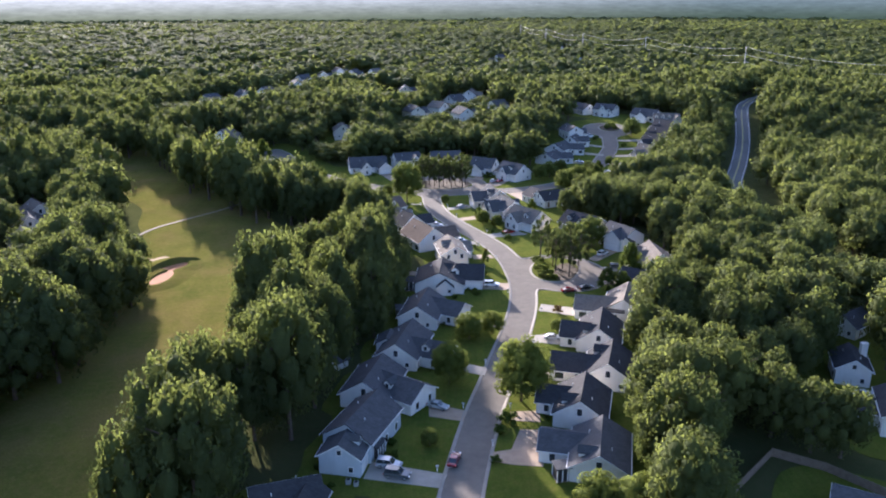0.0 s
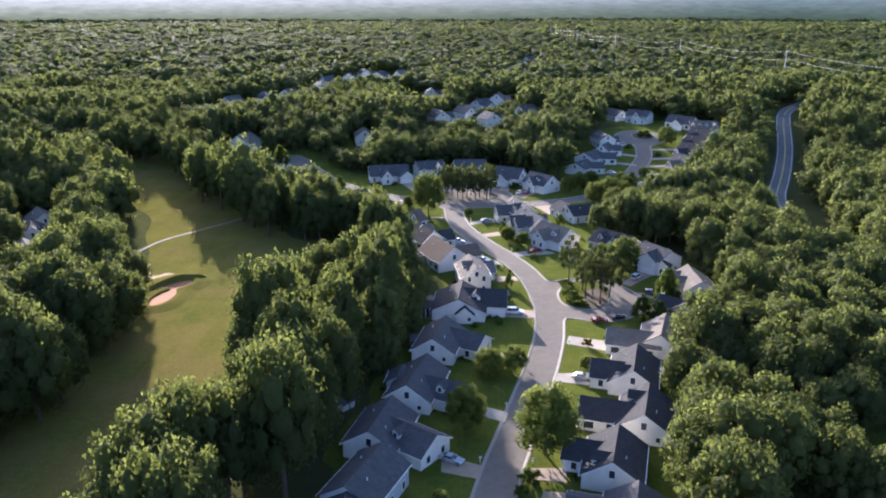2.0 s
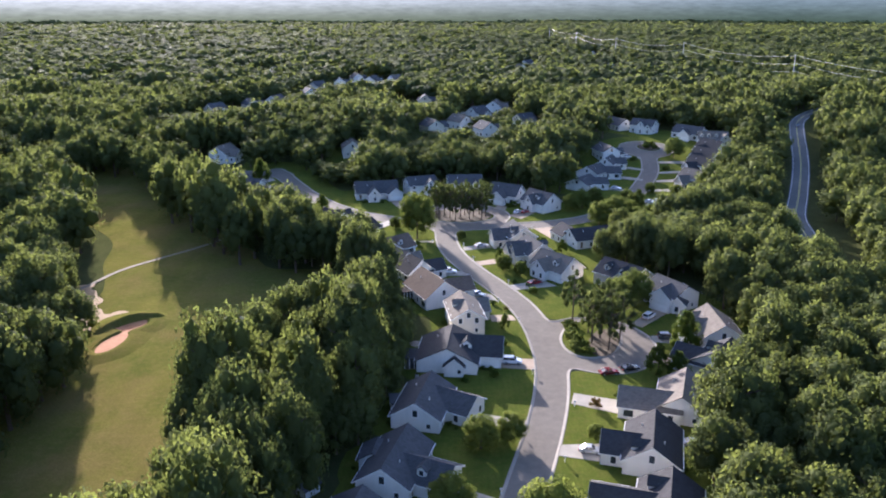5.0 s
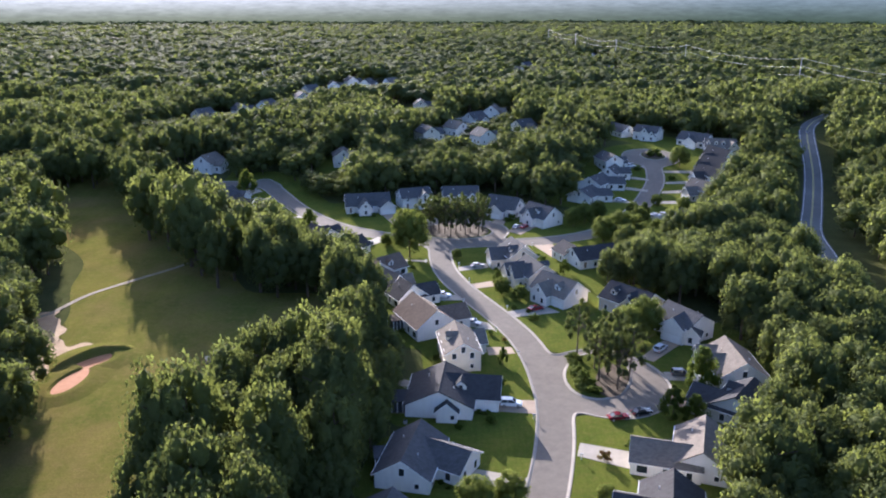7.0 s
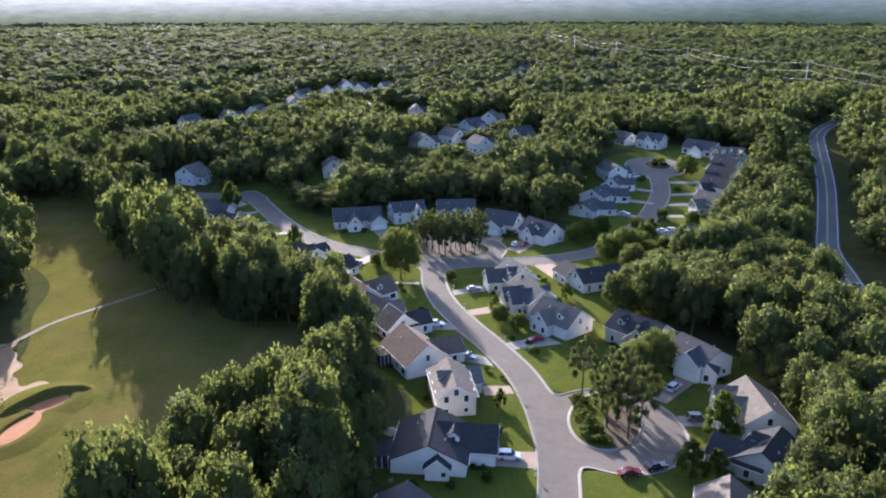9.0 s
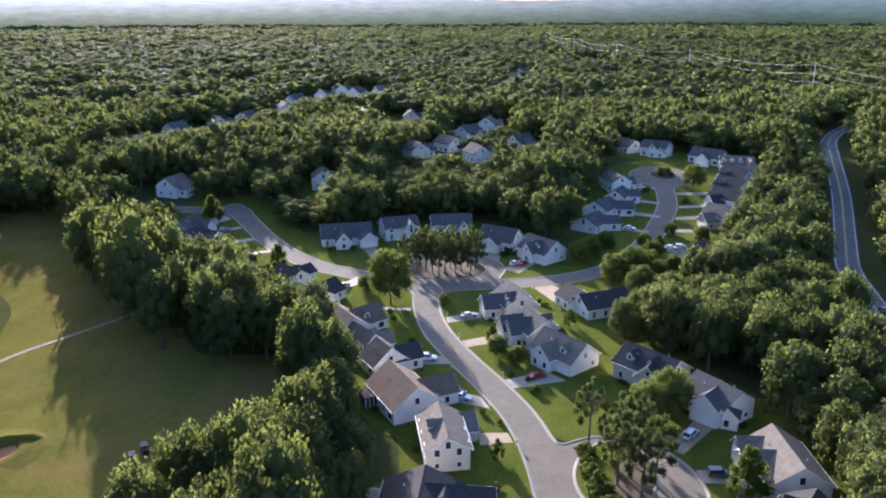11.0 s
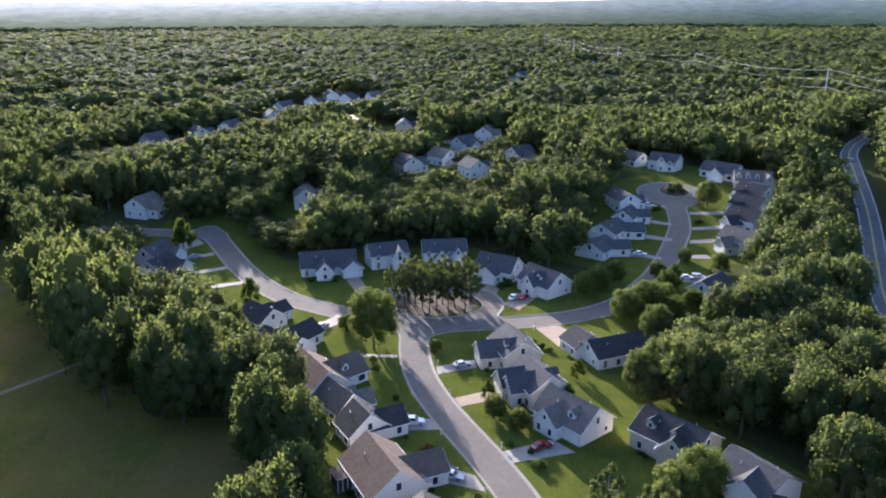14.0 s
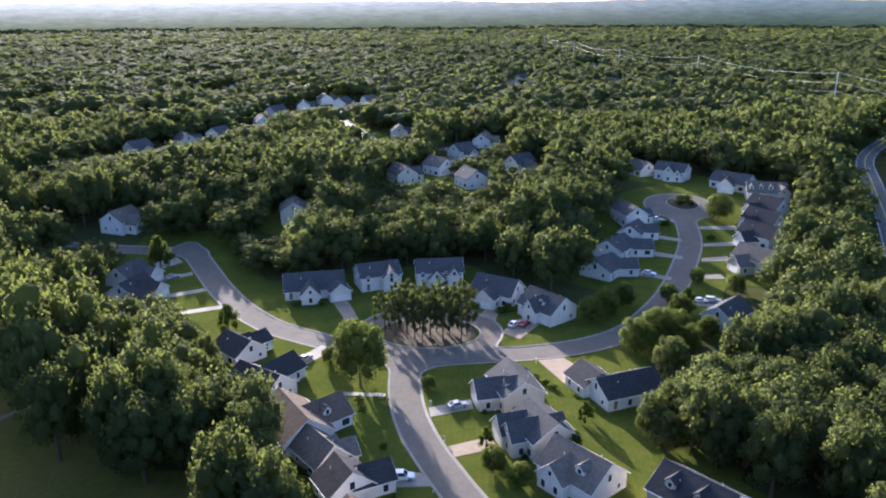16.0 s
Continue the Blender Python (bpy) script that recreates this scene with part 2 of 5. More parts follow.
def capsules(points, r):
    """Signed distance to a thick line through the points."""
    pts = np.asarray(points, float)

    def field(x, y):
        d = np.full(np.shape(x), 1e9)
        for a, b in zip(pts[:-1], pts[1:]):
            v = b - a
            s = np.clip(((x - a[0]) * v[0] + (y - a[1]) * v[1]) / (v @ v), 0, 1)
            d = np.minimum(d, np.hypot(x - a[0] - s * v[0], y - a[1] - s * v[1]))
        return d - r
    return field


def oval(cx, cy, rx, ry, turn=0.0):
    c, s = math.cos(radians(turn)), math.sin(radians(turn))

    def field(x, y):
        u, v = (x - cx) * c + (y - cy) * s, -(x - cx) * s + (y - cy) * c
        return (np.hypot(u / rx, v / ry) - 1) * min(rx, ry)
    return field


def blend_min(a, b, k):
    h = np.clip(0.5 + 0.5 * (b - a) / k, 0, 1)
    return b * (1 - h) + a * h - k * h * (1 - h)


def curve_points(points, step=3.0):
    """A smooth line through the points."""
    p = [Vector((*q, 0)) for q in points]
    p = [2 * p[0] - p[1]] + p + [2 * p[-1] - p[-2]]
    out = []
    for i in range(1, len(p) - 2):
        n = max(2, int((p[i + 1] - p[i]).length / step))
        for j in range(n):
            s = j / n
            out.append(0.5 * ((2 * p[i]) + (p[i + 1] - p[i - 1]) * s + (2 * p[i - 1] - 5 * p[i] + 4 * p[i + 1] - p[i + 2]) * s * s + (3 * p[i] - p[i - 1] - 3 * p[i + 1] + p[i + 2]) * s ** 3))
    out.append(p[-2])
    return [(v.x, v.y) for v in out]


MAIN = curve_points([(-2, -60), (1, 60), (1.5, 95), (3, 112), (7.5, 136), (11, 150), (15, 166), (19, 182), (22, 198), (23.2, 214), (22.1, 230), (18.8, 246), (13.2, 260), (6.4, 274), (0.9, 286.5), (-2.7, 298), (-4.7, 310), (-5.5, 324)])
LEFT_BRANCH = curve_points([(-4, 325), (-18, 331), (-31, 337.5), (-44, 345.5), (-56, 358), (-67, 374), (-77.5, 392), (-86, 406), (-91, 413)])
RIGHT_BRANCH = curve_points([(0, 326), (14, 328), (30, 331), (43, 336), (54, 344), (64, 358), (74, 376), (86, 404), (92, 421), (95, 440), (96, 452)])
SIDE_STREET = curve_points([(-86, 407), (-98, 409), (-130, 412), (-160, 418)])
HIGHWAY_LINE = curve_points([(170, 90), (138, 170), (123, 232), (119.5, 272), (122, 298), (128, 325), (134, 348), (149.5, 384), (167, 427), (185, 480), (201, 518), (226, 556), (265, 602), (330, 660), (420, 720)], 6)
FAR_STREETS = [[(-43, 580), (-50, 616), (-66, 655), (-81, 700), (-93, 742)], [(-62, 586), (-43, 580), (-23, 568), (-4, 575), (14, 562)]]

_main, _left, _right, _side = capsules(MAIN, 3.6), capsules(LEFT_BRANCH, 3.9), capsules(RIGHT_BRANCH, 3.9), capsules(SIDE_STREET, 3.2)
_bulb_near, _bulb_mid, _bulb_far = oval(36, 223.5, 14.2, 16.5, 8), oval(-0.5, 343, 20, 18), oval(97, 456, 14, 15)
ISLANDS = [oval(34.8, 226.8, 7.6, 12.0, -14), oval(-0.5, 342.5, 14.2, 10.2), oval(99, 459, 6.5, 7.5)]


def road_field(x, y):
    d = blend_min(_main(x, y), _bulb_near(x, y), 4.0)
    d = blend_min(d, _left(x, y), 5.0)
    d = blend_min(d, _right(x, y), 5.0)
    d = blend_min(d, _bulb_mid(x, y), 4.0)
    d = blend_min(d, _bulb_far(x, y), 4.0)
    d = blend_min(d, _side(x, y), 3.0)
    for f in ISLANDS:
        d = np.maximum(d, -f(x, y))
    return d


highway_field = capsules(HIGHWAY_LINE, 4.1)


def sheet(name, field, bounds, cell, lift, material, label, category, rim=None, rim_shape=None):
    """A flat sheet on the land wherever the field is negative; rim: a kerb (width, height, material, label) along its edge."""
    x0, x1, y0, y1 = bounds
    xs, ys = np.arange(x0, x1 + cell, cell), np.arange(y0, y1 + cell, cell)
    X, Y = np.meshgrid(xs, ys, indexing="ij")
    F = field(X, Y)
    F = np.where(np.abs(F) < 1e-4, 1e-4, F)
    near = (np.minimum(np.minimum(F[:-1, :-1], F[1:, :-1]), np.minimum(F[:-1, 1:], F[1:, 1:])) < 0)
    keys, verts, faces, edges = {}, [], [], []

    def vert(k, x, y):
        if k not in keys:
            keys[k] = len(verts)
            verts.append((x, y))
        return keys[k]
    for i, j in zip(*np.nonzero(near)):
        ring = ((i, j), (i + 1, j), (i + 1, j + 1), (i, j + 1))
        poly, cut = [], []
        for n in range(4):
            a, b = ring[n], ring[(n + 1) % 4]
            fa, fb = F[a], F[b]
            if fa < 0:
                poly.append(vert(a, X[a], Y[a]))
            if (fa < 0) != (fb < 0):
                s = fa / (fa - fb)
                v = vert((min(a, b), max(a, b)), X[a] + s * (X[b] - X[a]), Y[a] + s * (Y[b] - Y[a]))
                poly.append(v)
                cut.append(v)
        if len(poly) > 2:
            faces.append(poly)
        if len(cut) == 2:
            edges.append(tuple(cut))
    pts = np.array(verts)
    z = land(pts[:, 0], pts[:, 1]) + lift
    ob = tagged(new(name, mesh_of(name, np.c_[pts, z], faces, material)), label, category, kind="structure")
    if rim:
        wide, tall, rim_material, rim_label = rim
        e = 0.2
        gx = field(pts[:, 0] + e, pts[:, 1]) - field(pts[:, 0] - e, pts[:, 1])
        gy = field(pts[:, 0], pts[:, 1] + e) - field(pts[:, 0], pts[:, 1] - e)
        n = np.c_[gx, gy] / np.maximum(np.hypot(gx, gy), 1e-6)[:, None]
        used = sorted({v for c in edges for v in c})
        slot = {v: 4 * i for i, v in enumerate(used)}
        kv, kf = [], []
        for v in used:
            for off, up in rim_shape or ((-0.25, 0.01), (0.12, tall), (wide, tall), (wide + 0.03, -0.1)):
                q = pts[v] + n[v] * off
                kv.append((q[0], q[1], z[v] + up))
        for a, b in edges:
            for s in range(3):
                kf.append((slot[a] + s, slot[b] + s, slot[b] + s + 1, slot[a] + s + 1))
        tagged(new("kerb", mesh_of("kerb", kv, kf, rim_material)), rim_label, "kerb", kind="structure")
    return ob


# ---- ground, roads, lawns, golf course ----
gx = np.r_[-5000, -3500, -2400, -1700, np.arange(-1200, -320, 60), np.arange(-320, 330, 5), np.arange(330, 1200, 60), 1700, 2400, 3500, 5000]
gy = np.r_[-3000, -1500, -600, -200, np.arange(-60, 100, 20), np.arange(100, 600, 5), np.arange(600, 1500, 50), 2000, 2800, 3800, 5000]
GX, GY = np.meshgrid(gx, gy, indexing="ij")
gi = np.arange(GX.size).reshape(GX.shape)
gf = np.stack([gi[:-1, :-1], gi[1:, :-1], gi[1:, 1:], gi[:-1, 1:]], -1).reshape(-1, 4)
tagged(new("ground", mesh_of("ground", np.c_[GX.ravel(), GY.ravel(), land(GX, GY).ravel()], gf.tolist(), GROUND, True)), "dark woodland soil and rough grass", "ground", kind="structure")

sheet("road", road_field, (-170, 120, -60, 480), 1.25, 0.04, ROAD, "worn grey residential asphalt street", "road", (0.42, 0.15, KERB, "pale concrete kerb and gutter"))
sheet("highway", highway_field, (100, 430, 84, 730), 2.5, 0.06, HIGHWAY, "two-lane grey asphalt road through woods", "road")
for far_line in FAR_STREETS:
    fl = curve_points(far_line, 6)
    fx, fy = [p[0] for p in fl], [p[1] for p in fl]
    sheet("street", capsules(fl, 4.5), (min(fx) - 8, max(fx) + 8, min(fy) - 8, max(fy) + 8), 2.5, 0.06, CONCRETE, "pale distant residential street", "road")


def strip_along(name, line, half, lift, offset, material, label, category):
    """A narrow ribbon beside a line."""
    verts, faces = [], []
    for i, p in enumerate(line):
        a, b = line[max(i - 1, 0)], line[min(i + 1, len(line) - 1)]
        d = Vector((b[0] - a[0], b[1] - a[1])).normalized()
        for s in (offset - half, offset + half):
            x, y = p[0] - d.y * s, p[1] + d.x * s
            verts.append((x, y, height(x, y) + lift))
    for i in range(len(line) - 1):
        faces.append((2 * i, 2 * i + 1, 2 * i + 3, 2 * i + 2))
    return tagged(new(name, mesh_of(name, verts, faces, material)), label, category, kind="structure")


for off in (-0.2, 0.2, -3.5, 3.5):
    strip_along("road_line", HIGHWAY_LINE, 0.09, 0.09, off, PAINT_LINE if abs(off) < 1 else TRIM, "painted line on the asphalt", "road marking")


# ---- houses ----
def gable_frame(a, b):
    a, b = Vector((*a, 0)), Vector((*b, 0))
    u = (b - a).normalized()
    return a, b, u, Vector((-u.y, u.x, 0)), (b - a).length


def pane_meshes():
    made = {}
    for key, w, h in (("tall", 1.0, 1.5), ("wide", 1.9, 1.5), ("small", 0.8, 1.0), ("door", 1.0, 2.1)):
        bm = bmesh.new()
        t = 0.11
        rings = [[bm.verts.new((x * (w / 2 + q), y, z * (h / 2 + q))) for x, z in ((-1, -1), (1, -1), (1, 1), (-1, 1))] for q, y in ((0.0, 0.05), (0.0, -0.08), (t, -0.08), (t, 0.05))]
        for m in range(4):
            for i in range(4):
                bm.faces.new((rings[m][i], rings[m][(i + 1) % 4], rings[(m + 1) % 4][(i + 1) % 4], rings[(m + 1) % 4][i]))
        bmesh.ops.recalc_face_normals(bm, faces=bm.faces)
        f = bpy.data.meshes.new("frame")
        bm.to_mesh(f)
        bm.free()
        f.materials.append(TRIM)
        bm = bmesh.new()
        box(bm, -w / 2, w / 2, -0.02, 0.02, -h / 2, h / 2)
        p = bpy.data.meshes.new("pane")
        bm.to_mesh(p)
        bm.free()
        p.materials.append(GLASS if key != "door" else DARKWOOD)
        made[key] = (f, p)
    return made


PANES = pane_meshes()
PLOTS = []


def wall_window(root, spot, out, key):
    """A window or door whose centre is at spot, facing out."""
    f, p = PANES[key]
    turn = Matrix.Rotation(math.atan2(out.y, out.x) + math.pi / 2, 4, "Z")
    w = link_part("window" if key != "door" else "door", f, root, "white-framed window" if key != "door" else "dark front door in a white frame", Matrix.Translation(spot + out * 0.02) @ turn)
    link_part("pane" if key != "door" else "door_leaf", p, w, "")


def house(label, walls, roof, blocks, garage=None, dormers=(), chimney=None, porch=None, windows=True, trim=True, group="houses along the street"):
    """blocks: (ax, ay, bx, by, width, eave, ridge), each a gabled body along its ridge. garage: (block, end or side, offset, doors).
    dormers: (block, side, along, width). porch: (x, y, w, d, turn)."""
    cx = sum((k[0] + k[2]) / 2 for k in blocks) / len(blocks)
    cy = sum((k[1] + k[3]) / 2 for k in blocks) / len(blocks)
    base = Vector((cx, cy, height(cx, cy)))
    root = tagged(new("house"), label, "house", group)
    root.location = base
    org = Vector((cx, cy, 0))
    flat = []
    for k in blocks:
        a, b, u, n, ln = gable_frame(k[0:2], k[2:4])
        flat.append((a, u, n, ln, k[4] / 2))
        PLOTS.append(((a + b) / 2, u, ln / 2, k[4] / 2))

    def covered(p, skip):
        for i, (a, u, n, ln, hw) in enumerate(flat):
            d = p - a
            if i != skip and -0.4 < d.dot(u) < ln + 0.4 and abs(d.dot(n)) < hw + 0.4:
                return True
        return False

    def free_window(p, z, out, key, skip):
        if not covered(p + out * 0.3, skip):
            wall_window(root, p - org + Vector((0, 0, z)), out, key)
    for bi, (ax, ay, bx, by, w, eave, ridge) in enumerate(blocks):
        a, b, u, n, ln = gable_frame((ax, ay), (bx, by))
        a, b, hw = a - org, b - org, w / 2
        top = ridge - 0.12
        vs = []
        for p in (a, b):
            for s, z in ((-hw, -1.2), (hw, -1.2), (hw, eave), (0, top), (-hw, eave)):
                vs.append(p + n * s + Vector((0, 0, z)))
        fs = [(0, 1, 2, 3, 4), (9, 8, 7, 6, 5), (1, 0, 5, 6), (2, 1, 6, 7), (4, 9, 5, 0), (3, 2, 7, 8), (4, 3, 8, 9)]
        link_part("wall", mesh_of("wall", vs, fs, SIDING[walls]), root)
        slope = (ridge - eave) / hw
        oe, og, th = 0.45, 0.4, 0.2
        vs, fs = [], []
        for s in (-1, 1):
            o = len(vs)
            for p, e in ((a, -og), (b, og)):
                q = p + u * e
                vs += [q + Vector((0, 0, ridge)), q + n * s * (hw + oe) + Vector((0, 0, eave - oe * slope)), q + n * s * (hw + oe) + Vector((0, 0, eave - oe * slope + th)), q + Vector((0, 0, ridge + th))]
            fs += [(o + 3, o + 2, o + 6, o + 7), (o, o + 4, o + 5, o + 1), (o + 1, o + 5, o + 6, o + 2), (o, o + 1, o + 2, o + 3), (o + 4, o + 7, o + 6, o + 5)]
        link_part("roof", mesh_of("roof", vs, fs, ROOF[roof]), root)
        # ridge cap
        vs = []
        for p, e in ((a, -og - 0.01), (b, og + 0.01)):
            q = p + u * e
            vs += [q + n * -0.22 + Vector((0, 0, ridge + th - 0.22 * slope + 0.03)), q + Vector((0, 0, ridge + th + 0.04)), q + n * 0.22 + Vector((0, 0, ridge + th - 0.22 * slope + 0.03))]
        link_part("ridge_cap", mesh_of("ridge_cap", vs, [(0, 1, 4, 3), (1, 2, 5, 4)], ROOF[roof]), root)
        if trim:
            for p, e, end in ((a, -1, 0), (b, 1, 1)):
                q0 = p + u * e * (og + 0.015)
                vs, fs = [], []
                for s in (-1, 1):
                    o = len(vs)
                    for q in (q0, q0 + u * e * 0.04):
                        vs += [q + Vector((0, 0, ridge + th - 0.05)), q + n * s * (hw + oe) + Vector((0, 0, eave - oe * slope + th - 0.05)), q + n * s * (hw + oe) + Vector((0, 0, eave - oe * slope - 0.1)), q + Vector((0, 0, ridge - 0.1))]
                    fs += [(o, o + 1, o + 2, o + 3), (o + 4, o + 7, o + 6, o + 5), (o, o + 4, o + 5, o + 1), (o + 3, o + 2, o + 6, o + 7)]
                if not covered((a if end == 0 else b) + org + u * e * 0.5, bi):
                    link_part("rake_board", mesh_of("rake_board", vs, fs, TRIM), root)
            for s in (-1, 1):
                q = n * s * (hw + oe + 0.06)
                vs = [p + u * e + q + n * s * dx + Vector((0, 0, eave - oe * slope + dz)) for p, e in ((a, -og), (b, og)) for dx, dz in ((-0.06, 0.0), (0.07, 0.0), (0.07, 0.14), (-0.06, 0.14))]
                link_part("gutter", mesh_of("gutter", vs, [(0, 1, 5, 4), (1, 2, 6, 5), (2, 3, 7, 6), (0, 3, 2, 1), (4, 5, 6, 7)], TRIM), root)
        if windows:
            A, B = a + org, b + org
            for p, out, end in ((A, -u, "A"), (B, u, "B")):
                if garage and garage[0] == bi and garage[1] == end:
                    continue
                if ridge > 5.4:
                    free_window(p, min(eave + 0.9, ridge - 1.6), out, "small" if hw < 4 else "tall", bi)
                for s in ((-0.55,) if end == "A" and eave < 4.2 else (-0.5, 0.5) if hw > 3 else (0,)):
                    free_window(p + n * s * hw, 1.5, out, "small" if end == "A" else "tall", bi)
                    if eave > 4.6:
                        free_window(p + n * s * hw, 4.2, out, "tall", bi)
            m = max(1, int(ln / 3.6))
            for i in range(m):
                d = (i + 0.5) * ln / m
                for s, side in ((1, "L"), (-1, "R")):
                    if garage and garage[0] == bi and garage[1] == side:
                        continue
                    free_window(A + u * d + n * s * hw, 1.5, n * s, "door" if (i == 0 and side == "R" and bi == 0) else ("wide" if (i + bi) % 3 == 0 else "tall"), bi)
                    if eave > 4.6:
                        free_window(A + u * d + n * s * hw, 4.2, n * s, "tall", bi)
    for vi in range(2 if windows else 0):
        k = blocks[0]
        a, b, u, n, ln = gable_frame(k[0:2], k[2:4])
        d = 0.28 + 0.4 * vi
        q = a + u * ln * d + n * k[4] * (0.22 if vi else -0.2) - org
        z = k[6] - (k[6] - k[5]) / (k[4] / 2) * k[4] * (0.22 if vi else 0.2)
        bm = bmesh.new()
        tube(bm, (0, 0, 0), (0, 0, 0.75), 0.09, 0.08, 8)
        part("vent_pipe", bm, TRIM, root, "", Matrix.Translation(q + Vector((0, 0, z))))
    if garage:
        bi, end, off, count = garage
        k = blocks[bi]
        a, b, u, n, ln = gable_frame(k[0:2], k[2:4])
        p, out, side = {"A": (a, -u, n), "B": (b, u, n), "L": ((a + b) / 2 + n * k[4] / 2, n, u), "R": ((a + b) / 2 - n * k[4] / 2, -n, u)}[end]
        for g in range(count):
            c = p + side * (off + (g - (count - 1) / 2) * 2.9) - org
            turn = Matrix.Rotation(math.atan2(out.y, out.x) + math.pi / 2, 4, "Z")
            wide = 2.5 if count > 1 else 4.8
            bm = bmesh.new()
            for r in range(4):
                box(bm, -wide / 2, wide / 2, -0.06, 0.02, 0.02 + r * 0.53, 0.53 + r * 0.53)
            part("garage_door", bm, TRIM, root, "white panelled garage door", Matrix.Translation(c) @ turn)
    for bi, side, along, dw in dormers:
        ax, ay, bx, by, w, eave, ridge = blocks[bi]
        a, b, u, n, ln = gable_frame((ax, ay), (bx, by))
        s = 1 if side == "L" else -1
        hw = w / 2
        slope = (ridge - eave) / hw
        f = a - org + u * along * ln + n * s * hw * 0.72
        z0 = ridge - slope * hw * 0.72
        z1, z2 = z0 + 1.3, z0 + 1.3 + dw * 0.42
        deep = min(hw * 0.7, (z2 - z0) / slope + 0.4)
        out, side_v = n * s, u
        dn = -out * deep
        hd = dw / 2
        vs = []
        for q in (f, f + dn):
            vs += [q - side_v * hd + Vector((0, 0, z0 - 0.3)), q + side_v * hd + Vector((0, 0, z0 - 0.3)), q + side_v * hd + Vector((0, 0, z1)), q + Vector((0, 0, z2)), q - side_v * hd + Vector((0, 0, z1))]
        d = link_part("dormer", mesh_of("dormer", vs, [(0, 1, 2, 3, 4), (1, 6, 7, 2), (0, 4, 9, 5)], SIDING[walls]), root)
        vs, fs = [], []
        ds = (z2 - z1) / hd
        for t in (-1, 1):
            o = len(vs)
            for q in (f + out * 0.25, f + dn):
                vs += [q + Vector((0, 0, z2)), q + side_v * t * (hd + 0.25) + Vector((0, 0, z1 - 0.25 * ds)), q + side_v * t * (hd + 0.25) + Vector((0, 0, z1 - 0.25 * ds + 0.14)), q + Vector((0, 0, z2 + 0.14))]
            fs += [(o + 3, o + 2, o + 6, o + 7), (o, o + 4, o + 5, o + 1), (o + 1, o + 5, o + 6, o + 2), (o, o + 1, o + 2, o + 3)]
        link_part("dormer_roof", mesh_of("dormer_roof", vs, fs, ROOF[roof]), d)
        wm, pm = PANES["small"]
        turn = Matrix.Rotation(math.atan2(out.y, out.x) + math.pi / 2, 4, "Z")
        link_part("dormer_window", wm, d, "", Matrix.Translation(f + out * 0.03 + Vector((0, 0, z0 + 0.75))) @ turn)
        link_part("dormer_pane", pm, d, "", Matrix.Translation(f + out * 0.03 + Vector((0, 0, z0 + 0.75))) @ turn)
    if chimney:
        x, y, z = chimney
        bm = bmesh.new()
        box(bm, -0.7, 0.7, -0.5, 0.5, 0, z)
        box(bm, -0.8, 0.8, -0.6, 0.6, z, z + 0.15)
        part("chimney", bm, SIDING[walls], root, "sided chimney box", Matrix.Translation(Vector((x, y, 0)) - org))
    if porch:
        x, y, w, d, turn = porch
        m = Matrix.Translation(Vector((x, y, 0)) - org) @ Matrix.Rotation(radians(turn), 4, "Z")
        bm = bmesh.new()
        box(bm, -w / 2 - 0.2, w / 2 + 0.2, -d / 2 - 0.2, d / 2 + 0.2, 2.75, 2.95)
        part("porch_roof", bm, ROOF[roof], root, "", m)
        bm = bmesh.new()
        box(bm, -w / 2, w / 2, -d / 2, d / 2, -0.6, 0.25)
        part("porch_floor", bm, DARKWOOD, root, "", m)
        bm = bmesh.new()
        box(bm, -w / 2 + 0.1, w / 2 - 0.1, -d / 2 + 0.1, d / 2 - 0.1, 0.25, 2.74)
        part("porch_screen", bm, SCREEN, root, "dark insect screen", m)
        for i in range(4):
            for s in (-1, 1):
                bm = bmesh.new()
                px = -w / 2 + 0.06 + i * (w - 0.12) / 3
                box(bm, px - 0.07, px + 0.07, s * d / 2 - 0.07, s * d / 2 + 0.07, 0.25, 2.75)
                part("porch_post", bm, TRIM, root, "", m)
    return root


# west side of the street, going north
house("low house with a dark shingle roof and white gable", "white", "charcoal", [(-31, 105, -20.5, 108.5, 9, 3, 6), (-23, 103, -22, 109, 6, 3, 5.4)])
house("grey-blue sided two-storey house with a slate roof and front garage", "blue", "slate", [(-17.7, 122.2, -13.0, 134.9, 9.6, 4.4, 7.4), (-18.4, 117.0, -17.0, 124, 7.6, 3.9, 6.3)], (1, "R", 0, 2), [(1, "R", 0.5, 1.6)], porch=(-13.0, 123.6, 3.2, 3.4, 70))
house("white house with a slate roof and a side garage wing", "white", "slate", [(-16.4, 140.1, -13.4, 153.0, 10.2, 3.2, 6.3), (-13.0, 147.0, -4.2, 140.8, 8.6, 2.9, 5.4)], (1, "R", 1.5, 1), [(1, "R", 0.35, 1.8)])
house("white house with a slate roof and a skylit sunroom", "white", "slate", [(-10.9, 158.1, -7.6, 172.5, 9.6, 3.1, 6.3), (-7.5, 164.5, 1.2, 161.0, 8.0, 2.9, 5.2), (-13.5, 166, -13.0, 171, 5, 2.8, 4.2)], None, [(1, "R", 0.5, 1.8)])
house("white house with a dark grey roof and a side wing", "white", "slate", [(-6.8, 180.5, -4.2, 194.2, 10, 3.1, 6.3), (-3, 190.0, 5.2, 185.6, 8.0, 2.9, 5.2)], None, porch=(-11, 188.5, 3, 4, 10))
